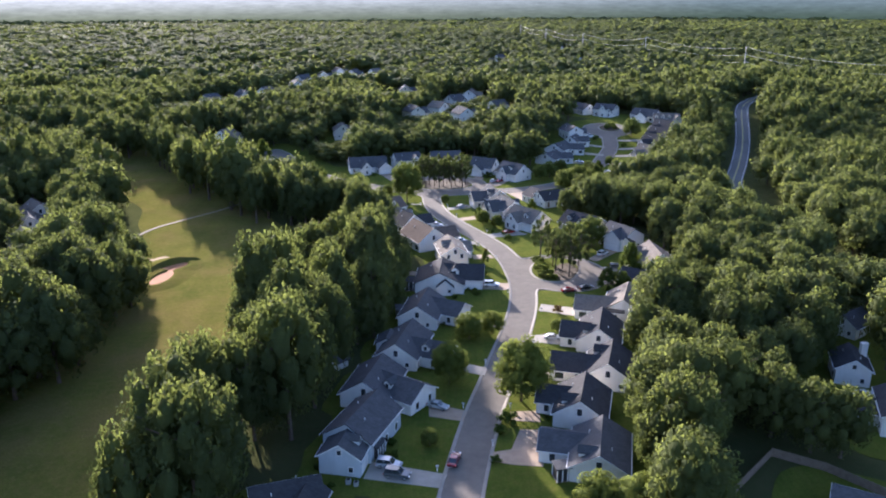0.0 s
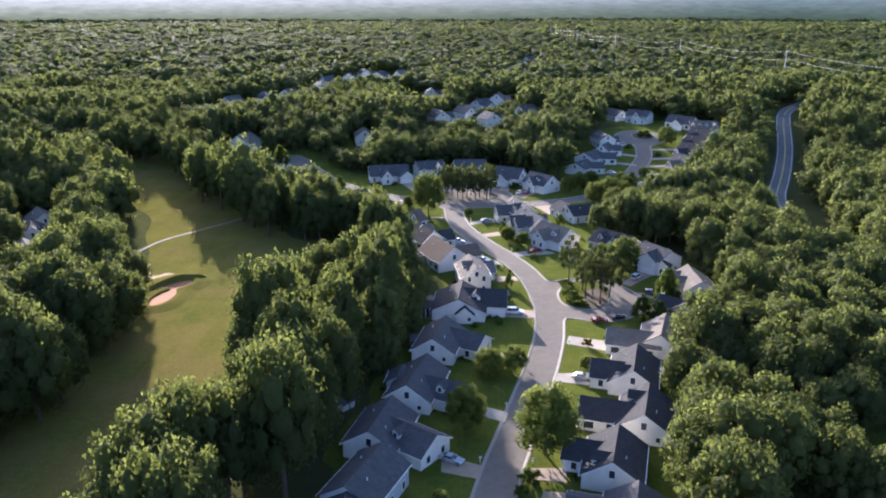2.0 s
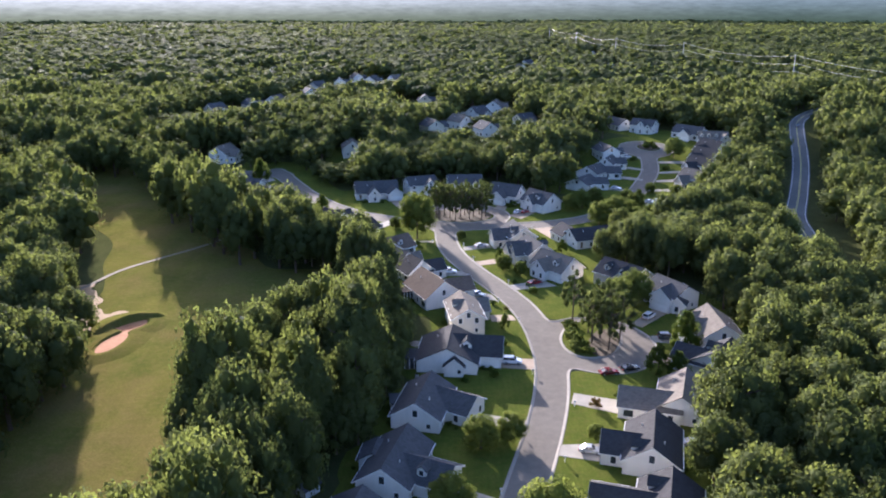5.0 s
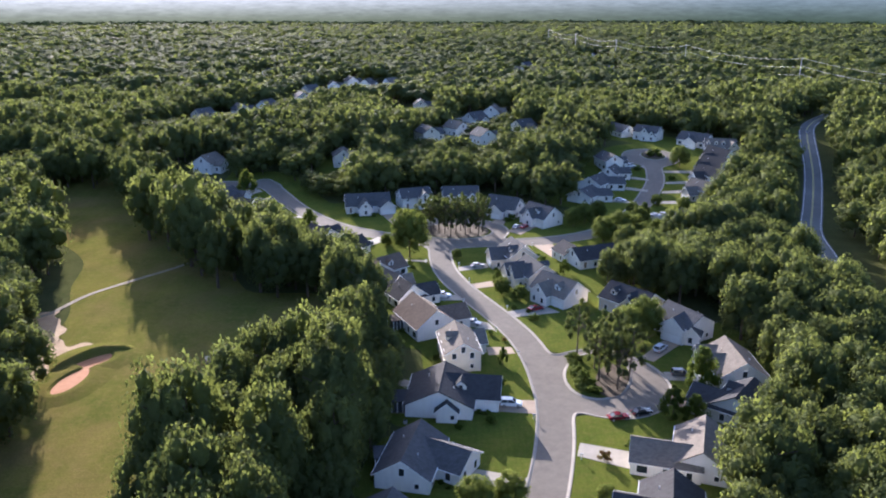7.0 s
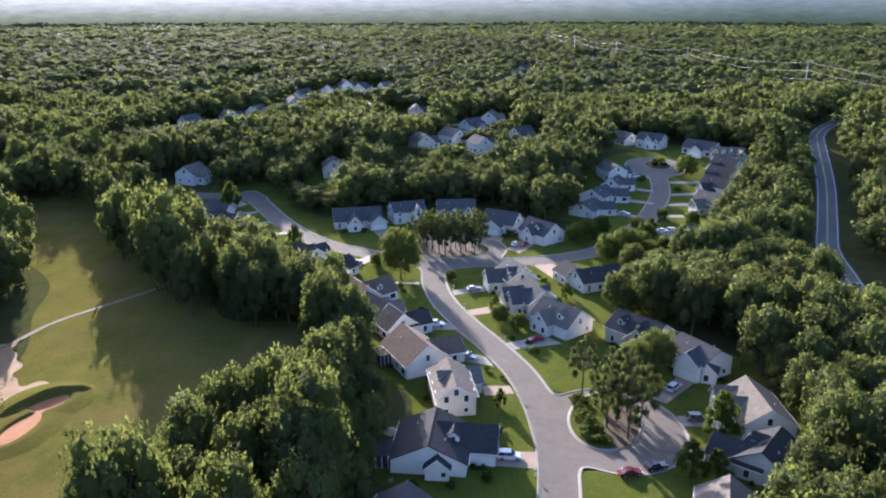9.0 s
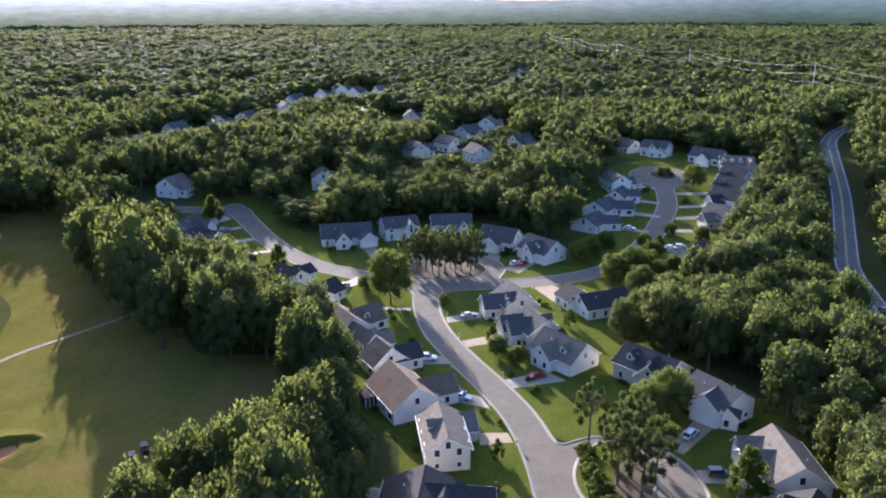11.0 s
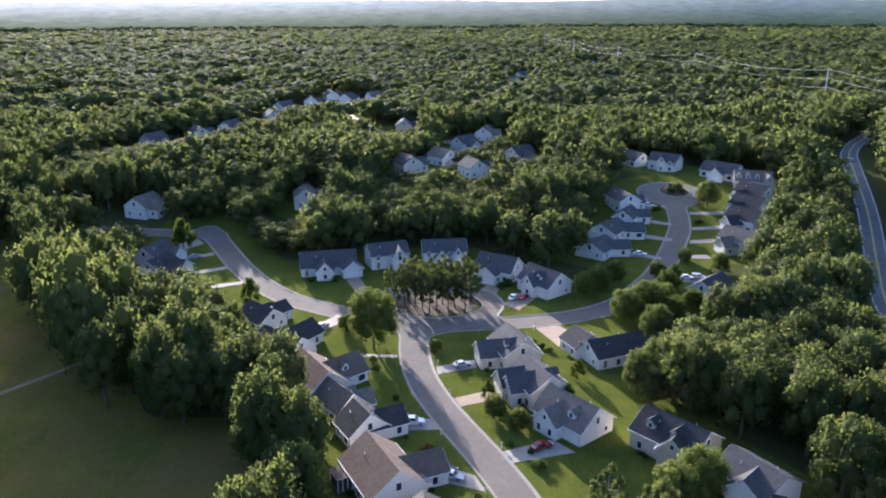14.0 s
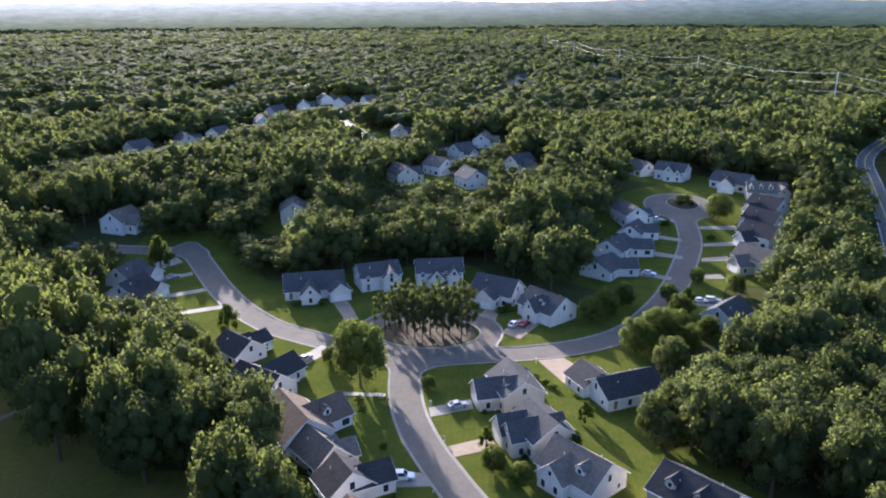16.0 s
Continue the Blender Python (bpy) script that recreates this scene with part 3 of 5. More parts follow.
house("white house with a wide front gable and dark charcoal roof", "white", "charcoal", [(-1.3, 205.6, -0.3, 219, 14.0, 3.0, 6.4), (0, 214.2, 11.6, 213.2, 9.0, 3.1, 6.2), (0.4, 203.8, 0.6, 208, 4.4, 2.7, 4.6)], (1, "R", 3.0, 1), [(1, "R", 0.3, 2.4)], porch=(-9.6, 210, 3.6, 5, 4))
house("cream house with a tall gable and brown-grey roof", "cream", "taupe", [(3.6, 226.9, 1.3, 240, 8.4, 4.8, 7.3), (2.4, 239.4, 8.4, 240.8, 7.0, 2.8, 5.0)], (1, "B", 0, 1), [(0, "L", 0.5, 1.8)])
house("white house with a broad brown shingle roof", "white", "brown", [(-3.3, 245.6, -10.3, 258.2, 11.0, 3.6, 7.7), (-6, 252, 3.6, 256.5, 7.6, 3.0, 5.6)], (1, "B", 0, 1), porch=(-14.5, 252, 3, 4, 30))
house("white house with a dark blue-grey roof beside a red shrub", "white", "charcoal", [(-10.8, 266.2, -14.8, 272.4, 9.0, 3.2, 6.8), (-12, 269.5, -5.0, 273.2, 6.6, 3.0, 5.4)], (1, "B", 0, 1))
house("cream house with a taupe roof between close neighbours", "cream", "taupe", [(-15.6, 275.4, -22.0, 283.0, 7.6, 3.0, 6.4), (-17.5, 278.4, -12.6, 281.0, 5.4, 2.8, 5.0)], None, [(0, "R", 0.4, 1.6)])
house("white house with a brown roof and curved front walk", "white", "brown", [(-21.9, 283.5, -30.5, 296, 11, 3.3, 7.3), (-25.5, 289.5, -17.6, 297.0, 8.6, 3.0, 6.2)], (1, "B", 0, 1), [(1, "R", 0.5, 1.8)])
house("white house with a dark roof behind trees", "white", "charcoal", [(-32.3, 303.6, -43, 311, 10, 3.2, 6.5), (-38, 309, -32.5, 318, 8, 3, 5.8)], (1, "B", 0, 1))
house("small white house with a dormer in the trees", "white", "charcoal", [(-44, 323, -52, 330, 9, 3, 6), (-48, 327, -43, 333, 6, 3, 5)], None, [(0, "R", 0.5, 1.6)])
for hx, hy, tone in ((-85, 353, "charcoal"), (-90, 367, "charcoal"), (-97, 381, "slate")):
    house("white house with a dark roof beside narrow lawns", "white", tone, [(hx - 4, hy - 5, hx - 1, hy + 6, 9, 3.2, 6.3), (hx - 2, hy + 1, hx + 7, hy - 1, 8, 3, 5.6)], (1, "B", 0, 1))

# east side of the street, going north
house("white house with a grey roof and a small screened porch", "white", "slate", [(26.6, 114.0, 29.7, 127.0, 10.0, 3.1, 6.0), (27.5, 122.6, 18.0, 124.8, 7.6, 2.8, 4.7)], (1, "B", 0, 2), [(0, "L", 0.2, 2.0)], porch=(20.8, 116.2, 3, 2.6, 12))
house("white house with a charcoal roof and a white porch rail", "white", "charcoal", [(26.3, 132.0, 29.5, 144.0, 10.2, 3.1, 6.4), (27.5, 140, 19.6, 142, 7.0, 2.8, 5.0)], (1, "B", 0, 1), [(0, "L", 0.25, 2.2)])
house("white house with a charcoal roof and front garage wing", "white", "charcoal", [(35.0, 147.9, 38.5, 160.2, 10.2, 3.1, 6.4), (36, 154.0, 24.5, 157.0, 8.4, 2.8, 5.2)], (1, "B", 0, 2), [(0, "L", 0.75, 2.4)])
house("white house with a charcoal roof by a bright lawn", "white", "charcoal", [(36.5, 166.2, 39.9, 179.4, 10.0, 3.1, 6.4), (38, 172.0, 29.2, 174.2, 8.0, 2.8, 5.2)], (1, "B", 0, 1), [(0, "L", 0.2, 2.2)])
house("white house with a taupe roof by a pale drive", "white", "taupe", [(46.5, 185.0, 50.6, 197.7, 10.0, 3.1, 6.4), (47.5, 188.5, 35.5, 191.5, 8.6, 2.9, 5.3)], (1, "B", 0, 1))
house("pale grey house with a charcoal roof and small dormer", "grey", "charcoal", [(58.6, 204.9, 65.2, 213.5, 10.0, 3.6, 6.7), (61, 207.5, 53, 213.5, 7.6, 3.0, 5.5)], (1, "B", 0, 1), [(0, "L", 0.6, 2.0)])
house("white house with a taupe roof and white front gables", "white", "taupe", [(65.4, 218.9, 65.2, 233.0, 11.0, 3.8, 7.4), (65, 226, 57.2, 226.4, 6.5, 3.8, 6.2), (65, 231, 58.2, 231.2, 4.5, 3.8, 6.0)], (1, "B", 0, 1))
house("white two-storey house with blue-grey roof wings", "white", "slate", [(63.6, 246.0, 57.6, 255.6, 9.6, 4.6, 7.4), (61.5, 251, 56.2, 245.5, 6.0, 4.4, 6.8), (63, 249.5, 60.4, 243.5, 4.4, 3.0, 5.0)], (1, "B", 0, 1))
house("grey-brown house with a dark roof and arched dormers", "tan", "charcoal", [(54.6, 260.0, 45.2, 270.2, 10.5, 4.2, 7.5), (51, 264, 47.4, 258.6, 5.5, 4.0, 6.6)], None, [(0, "L", 0.35, 2.0), (0, "L", 0.75, 2.0)])

# houses on the point south of the pine island
house("white house with a brown-grey roof and a white dormer", "white", "taupe", [(35.2, 269.2, 26.6, 279.0, 10.2, 3.4, 7.2), (30, 275, 24.6, 270.4, 6.2, 3.4, 6.2)], (0, "L", -3.5, 1), [(0, "L", 0.3, 2.0)])
house("cream house with a grey roof and blue-grey dormer wings", "cream", "slate", [(27.0, 282.0, 22.6, 292.6, 9.6, 4.4, 7.6), (24.5, 286.5, 17.6, 284.0, 5.6, 4.0, 6.8), (23.5, 290, 15.8, 287.4, 6, 3.6, 6.4)], (2, "B", 0, 1), [(0, "R", 0.35, 2.2)])
house("cream house with a blue-grey front roof near the junction", "cream", "slate", [(22.2, 299.6, 18.9, 311.0, 9.4, 4.4, 7.6), (20, 305.2, 11.4, 303.2, 7.4, 3.4, 6.2)], (1, "B", 0, 1), [(0, "L", 0.3, 2.0)])
house("white house with a dark blue roof beside a row of shrubs", "white", "charcoal", [(38.6, 304.6, 52.5, 310.6, 10.0, 3.2, 6.0), (40, 308, 36.8, 315.0, 8.6, 3.0, 5.6)], (1, "B", 0, 1))

# north side of the junction
house("white house with a slate roof and twin front gables", "white", "slate", [(-46.0, 369.5, -28.4, 373.5, 9.4, 3.2, 7.2), (-38.6, 372, -36.6, 362.0, 5.4, 3.2, 6.2), (-31.0, 372, -28.0, 365.2, 6.4, 3.2, 5.6)], (2, "B", 0, 1))
house("white two-storey house with a grey roof behind pines", "white", "slate", [(-24.5, 377, -12.5, 382, 9.4, 4.8, 7.8), (-15, 381, -13.4, 373.5, 5, 4.8, 7.2)])
house("white two-storey house with a slate roof behind pines", "white", "slate", [(-6.4, 382.5, 8.2, 384.4, 9.6, 4.8, 7.8), (0, 383, 0.6, 376.4, 5.0, 3.2, 6.0), (5.5, 383, 6, 377.0, 3.6, 4.4, 6.6)])
house("white house with a grey roof and garage gable", "white", "slate", [(13.5, 370.6, 25.0, 364.2, 9.6, 3.8, 7.6), (19, 368, 14.8, 360.0, 6.4, 3.4, 5.8)], (1, "B", 0, 1))
house("white house with a dark roof and lit east gable", "white", "slate", [(37.0, 349.8, 28.6, 359.6, 10.6, 3.8, 7.6), (32.5, 355, 27.2, 350.4, 5.0, 3.8, 6.8)], (0, "L", -2.5, 2), [(0, "L", 0.4, 2.0)])

# the loop to the north-east
house("white house with a blue-grey roof and low garage wing", "white", "slate", [(51.6, 386.6, 58.5, 396.2, 11, 3.0, 5.8), (56, 392, 66, 392.6, 8, 2.8, 5.0)], (1, "B", 0, 1))
house("white house with a taupe-grey roof and low wing", "white", "slate", [(58.4, 403.6, 66.0, 414.0, 11, 3.2, 6.2), (63, 410, 75.0, 409.6, 8, 2.8, 5.2)], (1, "B", 0, 1))
house("small white gabled house between neighbours", "white", "slate", [(69.0, 418.0, 74.0, 428.0, 8, 3.2, 6.0), (71, 424, 80, 424.6, 7, 2.8, 5.0)], (1, "B", 0, 1))
house("white two-storey house with a slate roof", "white", "slate", [(74.6, 432.0, 71.0, 445.0, 9, 4.6, 7.4), (73, 438, 81, 439.2, 7, 3.0, 5.4)], (1, "B", 0, 1))
house("white house with a low grey roof at the wood's edge", "white", "slate", [(94.8, 503.0, 87.0, 520.0, 9.5, 3.2, 6.6)])
house("white two-storey house with steep front gables", "white", "slate", [(110.0, 494.0, 99.0, 502.0, 9.5, 4.6, 7.6), (104.5, 498, 100.9, 491.6, 4.4, 4.6, 7.2), (108, 496.5, 104.7, 490.4, 3.6, 3.2, 5.6)])
house("white house with a dark roof and white garage gable", "white", "slate", [(131.5, 473.5, 120.0, 485.5, 9.5, 3.4, 7.0), (124.5, 480, 120.0, 471.5, 6.5, 3.0, 5.8)], (1, "B", 0, 1))
house("cream house with three front dormers", "cream", "taupe", [(141.0, 462.0, 126.5, 465.0, 10, 3.6, 7.2), (137.5, 464, 138.6, 456.5, 6, 3.6, 6.6)], None, [(0, "L", 0.4, 1.8), (0, "L", 0.65, 1.8), (0, "L", 0.9, 1.8)])
for (hx, hy), tone, wallc in (((126, 445), "charcoal", "white"), ((120, 431.5), "charcoal", "white"), ((114, 418), "charcoal", "white"), ((105, 396), "taupe", "tan")):
    house("house with a dark gabled roof facing narrow lawns", wallc, tone, [(hx + 5.5, hy - 6, hx - 2, hy + 5, 8.6, 4.6, 8.2), (hx + 1, hy - 1, hx - 6.5, hy - 3.0, 7.0, 3.0, 5.8)], (1, "B", 0, 1))
house("small house with a slate roof half hidden by trees", "blue", "slate", [(78.5, 346.5, 87, 355.5, 9, 3.4, 6.6)])

# houses in the woods to the east and beyond the golf course
house("white house with a dark roof deep in shade", "white", "charcoal", [(88.6, 150.0, 91.4, 158.5, 7.0, 4.0, 6.2)], None, chimney=(93.4, 156, 7.4), group="houses in the woods")
house("white house with a dark roof and side wing in shade", "white", "charcoal", [(88.0, 128.0, 92.5, 139.5, 9, 4.4, 7.0), (90, 136, 81.5, 137.5, 7, 2.8, 4.4)], group="houses in the woods")
house("white house with a grey roof among tall trees", "white", "slate", [(99, 176, 106, 181.5, 7, 3.2, 5.6)], group="houses in the woods")
house("small outbuilding with a grey roof by a fence", "grey", "slate", [(64.5, 108.8, 71, 105.2, 5, 2.4, 3.8)], windows=False, group="houses in the woods")
for hx, hy, tu, tone in ((-140, 246, 35, "slate"), (-134, 229, 20, "brown"), (-139, 212, 25, "taupe"), (-150, 268, 30, "slate"), (-156, 285, 40, "taupe"), (-132, 198, 15, "taupe")):
    c, s = math.cos(radians(tu)), math.sin(radians(tu))
    house("white house across the golf course", "white", tone, [(hx + 6 * s, hy - 6 * c, hx - 6 * s, hy + 6 * c, 10.5, 3.6, 7.2), (hx, hy, hx + 8.5 * c, hy + 8.5 * s, 7.5, 3.2, 5.8)], group="houses across the golf course")
rng = random.Random(5)
FAR_HOUSES = ((-58, 441), (-19, 491), (-3, 509), (12, 483), (8, 548), (20, 582), (-30, 612), (-66, 768), (-86, 757), (-104, 779), (-113, 737), (-126, 704), (-123, 652), (-137, 603), (-149, 580), (-166, 555), (55, 903), (69, 968), (151, 900), (163, 1093), (36, 517), (-122, 430), (-292, 655), (-210, 414), (-240, 700), (-330, 800), (-200, 860))
for hx, hy in FAR_HOUSES:
    tu = rng.uniform(-50, 50)
    c, s = math.cos(radians(tu)), math.sin(radians(tu))
    house("pale house among distant trees", rng.choice(("white", "white", "cream")), rng.choice(("slate", "taupe", "slate")), [(hx + 6 * s, hy - 6 * c, hx - 6 * s, hy + 6 * c, 10, 4.6, 8), (hx, hy, hx + 9 * c, hy + 9 * s, 7.5, 3.4, 6.2)], trim=False, windows=hy < 660, group="distant houses")


# ---- lawns, drives, golf course ----
def plot_field(x, y, r):
    d = np.full(np.shape(x), 1e9)
    for c, u, hl, hw in PLOTS:
        a, b = np.abs((x - c.x) * u.x + (y - c.y) * u.y) - hl, np.abs(-(x - c.x) * u.y + (y - c.y) * u.x) - hw
        d = np.minimum(d, np.hypot(np.maximum(a, 0), np.maximum(b, 0)) + np.minimum(np.maximum(a, b), 0))
    return d - r


def lawn_field(x, y):
    d = np.minimum(blend_min(plot_field(x, y, 4.0) - 5.0 * np.maximum(ease((x + 8) / 10), ease((y - 245) / 15)), road_field(x, y) - 11.0, 4.0), oval(52, 288, 13, 18)(x, y))
    return np.maximum(d, 0.45 - road_field(x, y))


sheet("lawn", lawn_field, (-110, 150, 40, 520), 2.5, 0.12, LAWN, "mown green front lawns", "lawn")
FAIR_LINE = curve_points([(-66, -60), (-70, 70), (-71, 120), (-72, 160), (-74, 200), (-80, 245), (-98, 300), (-130, 350), (-175, 420)])
fair_field = capsules(FAIR_LINE, 25)
sheet("fairway", lambda x, y: blend_min(fair_field(x, y), oval(-47, 242, 27, 36, 20)(x, y), 8.0) + 2.5 * np.sin(x * 0.11 + y * 0.05) + 1.5 * np.sin(y * 0.13), (-230, -20, -90, 460), 3.0, 0.10, FAIRWAY, "mown golf fairway, half in shade", "golf course")
clay_line = capsules([(-93, 215), (-97, 231), (-104, 245), (-111, 256)], 3.2)
sheet("bare_earth", lambda x, y: blend_min(clay_line(x, y), oval(-91.5, 236.5, 5.5, 2.2, 10)(x, y), 3.0) + 1.3 * np.sin(x * 0.9 + 0.3 * y) * np.cos(y * 0.7), (-120, -80, 205, 265), 1.0, 0.16, DIRT, "bare clay bank at the tree line", "soil")
strip_along("cart_path", curve_points([(-113, 254), (-110.5, 257.5), (-106.6, 272), (-98, 285.3), (-89.5, 297.5), (-84, 308)]), 0.75, 0.2, 0, TRACK, "pale golf cart path", "path")

sheet("paved_yard", oval(-92, 724, 11, 24, 25), (-115, -68, 695, 752), 2.0, 0.14, CONCRETE, "sunlit pale paved yard among distant houses", "yard")
sheet("far_lawn", oval(-186, 380, 13, 9, 30), (-206, -166, 362, 398), 2.0, 0.14, LAWN, "sunlit lawn beyond the golf course", "lawn")
sheet("meadow", oval(-46, 620, 9, 20, 15), (-62, -28, 594, 646), 2.0, 0.05, LAWN, "small sunlit meadow among distant houses", "lawn")

# the bunker: a dished bed of red sand inside a raised turf lip
bunker_field = lambda x, y: blend_min(oval(-85.3, 218.5, 2.6, 6.4, -8)(x, y), oval(-85.5, 230.2, 4.4, 3.6, 30)(x, y), 3.0)
sheet("bunker", bunker_field, (-95, -75, 205, 242), 0.6, 0.2, SAND, "red sand golf bunker with a turf lip", "bunker", (1.3, 0.55, FAIRWAY, "raised turf lip of the bunker"), ((-0.2, 0.02), (0.5, 0.4), (1.8, 0.42), (6.0, -0.12)))


def turf_bank(line, half, top):
    """A rounded grassy bank swept along a line."""
    line = curve_points(line, 8)
    vs, fs, m = [], [], 11
    for i, (x, y) in enumerate(p[:2] for p in line):
        a, b = line[max(i - 1, 0)], line[min(i + 1, len(line) - 1)]
        d = Vector((b[0] - a[0], b[1] - a[1], 0)).normalized()
        e = math.sin(math.pi * i / (len(line) - 1)) ** 0.6
        for k in range(m):
            u = 2 * k / (m - 1) - 1
            px, py = x - d.y * half * u, y + d.x * half * u
            rise = top * e * (math.cos(math.pi * u / 2) ** 1.3) * (1 + 0.15 * math.sin(1.7 * x + u))
            vs.append((px, py, height(px, py) + rise - 0.05))
    for i in range(len(line) - 1):
        for k in range(m - 1):
            q = i * m + k
            fs.append((q, q + m, q + m + 1, q + 1))
    return tagged(new("turf_bank", mesh_of("turf_bank", vs, fs, FAIRWAY, True)), "steep grassy bank above the bunker", "bank", kind="structure")


turf_bank([(-92.5, 222.5), (-90.5, 227.5), (-87, 232.6), (-82.5, 235.6), (-78, 236.2)], 2.3, 1.9)


def slab(name, pts, material, label, lift=0.17, category="driveway"):
    """A thin paved slab with the given corners."""
    n = len(pts)
    vs = [(x, y, height(x, y) + lift) for x, y in pts] + [(x, y, height(x, y) - 0.1) for x, y in pts]
    fs = [tuple(range(n))] + [(i, n + i, n + (i + 1) % n, (i + 1) % n) for i in range(n)]
    return tagged(new(name, mesh_of(name, vs, fs, material)), label, category, kind="structure")


DRIVES = [
    ([(-14.2, 116.0), (-0.6, 113.2), (0.6, 117.2), (-13.2, 121.2)], CONCRETE),
    ([(-3, 137.2), (3.9, 135.3), (4.6, 139.4), (-3.2, 142.6)], TAN),
    ([(1.2, 158.6), (9.1, 154.8), (9.9, 158.6), (1.8, 162.6)], CONCRETE),
    ([(5.2, 183.4), (15.2, 181.6), (15.8, 185.2), (5.6, 188)], CONCRETE),
    ([(10.8, 209.0), (19.3, 208.2), (19.5, 213.9), (11.4, 214.0)], TAN),
    ([(9.8, 236.0), (16.4, 237.2), (15.4, 240.8), (9.2, 240.6)], TAN),
    ([(3.4, 253.8), (12.2, 250.6), (10.3, 255.6), (3.2, 259.2)], CONCRETE),
    ([(-5.2, 271.4), (3.2, 272.0), (1.2, 276.2), (-5.6, 276.6)], CONCRETE),
    ([(-17.4, 294.6), (-19.0, 299.6), (-18.6, 306.4), (-8.9, 306.0), (-8.9, 307.6), (-19.4, 308.2), (-20.4, 300)], CONCRETE),
    ([(-33.5, 317), (-24.4, 331.2), (-28.4, 333.6), (-36.2, 320)], CONCRETE),
    ([(18, 119.6), (12.4, 120.2), (8.4, 121.6), (9.0, 124.2), (12.6, 125.2), (14.9, 132.2), (18.6, 132.0)], TAN),
    ([(19.6, 139.4), (12.6, 139.0), (12.4, 135.6), (19.2, 135.0)], TAN),
    ([(24.4, 153.4), (15.8, 154.6), (16.6, 158.6), (24.8, 160.0)], CONCRETE),
    ([(29.0, 171.0), (20.9, 172.8), (21.6, 176.6), (29.4, 177.2)], CONCRETE),
    ([(35.4, 188.6), (25.6, 192.8), (26.8, 197.4), (36.0, 194.6)], CONCRETE),
    ([(52.8, 211.5), (46.4, 213.5), (47.8, 216.6), (54.4, 215.6)], TAN),
    ([(57.4, 224.2), (50.4, 224.6), (50.2, 228.6), (57.6, 228.6)], CONCRETE),
    ([(55.2, 247.2), (46.6, 236.0), (49.2, 233.8), (58.4, 244.2)], TAN),
    ([(26.2, 268.6), (15.8, 264.0), (17.6, 260.0), (30.2, 264.0)], CONCRETE),
    ([(15.8, 285.2), (6.9, 281.6), (5.4, 285.4), (14.6, 289.6)], TAN),
    ([(11.2, 301.0), (1.8, 297.2), (1.2, 301.2), (10.6, 305.2)], CONCRETE),
    ([(32.8, 313.2), (27.6, 325.6), (34.2, 327.4), (40.8, 316.4)], TAN),
    ([(15.6, 361), (13.5, 354), (18, 351.0), (19.5, 359)], TAN),
    ([(24.6, 352.4), (19.2, 342.8), (24.0, 338.4), (30.6, 349.4)], TAN),
    ([(-30.6, 364.6), (-24.6, 350.0), (-20.8, 351.0), (-26.0, 365.4)], TAN),
    ([(66, 389.4), (76.2, 385.6), (77.2, 388.2), (66.4, 393.6)], CONCRETE),
    ([(75, 407.0), (84.6, 404.0), (85.6, 406.6), (75.2, 411.2)], CONCRETE),
    ([(80, 422.6), (88.6, 419.6), (89.0, 422.0), (80.2, 426.2)], CONCRETE),
    ([(81, 437.4), (90.6, 438.0), (90.8, 441.2), (81.2, 441.6)], CONCRETE),
    ([(113, 431.0), (98.6, 431.4), (98.8, 434.2), (112.6, 435.0)], CONCRETE),
    ([(107, 416.4), (95.2, 415.4), (96.0, 418.0), (107, 420.0)], CONCRETE),
    ([(101, 403.0), (90.4, 402.0), (91.6, 405.0), (101, 407.0)], CONCRETE),
    ([(94, 387.0), (83.4, 387.0), (84.8, 390.0), (94, 391.0)], CONCRETE),
    ([(86, 361.5), (73.0, 365.0), (75.2, 370.0), (88, 367.5)], CONCRETE),
    ([(-78, 351.0), (-62.0, 358.5), (-63.4, 361.0), (-79, 354.0)], CONCRETE),
    ([(-83, 366.0), (-71.6, 373.0), (-73.0, 375.6), (-84, 369.0)], CONCRETE),
    ([(-90, 380.6), (-80.6, 387.6), (-82.0, 390.2), (-91, 383.6)], CONCRETE),
    ([(-97, 388), (-88.0, 399.0), (-92.0, 403.4), (-103, 392)], CONCRETE),
]
for pts, m in DRIVES:
    slab("driveway", pts, m, "pale concrete driveway" if m is CONCRETE else "tan concrete driveway")
sheet("mulch_bed", lambda x, y: ISLANDS[1](x, y) + 1.0, (-20, 20, 328, 358), 1.5, 0.2, MULCH, "pine straw bed on the round island", "planting bed")
sheet("mulch_bed", lambda x, y: ISLANDS[2](x, y) + 0.9, (88, 110, 448, 470), 1.5, 0.2, MULCH, "bark mulch bed on the small island", "planting bed")
sheet("mulch_bed", lambda x, y: oval(37.5, 224, 3.6, 8.4, -14)(x, y), (26, 46, 210, 240), 1.2, 0.2, MULCH, "pine straw under the pines", "planting bed")


# ---- trees ----
def ball(level):
    bm = bmesh.new()
    bmesh.ops.create_icosphere(bm, subdivisions=level, radius=1)
    v = np.array([q.co for q in bm.verts])
    f = np.array([[q.index for q in p.verts] for p in bm.faces])
    bm.free()
    return v, f


BALL1 = ball(1)


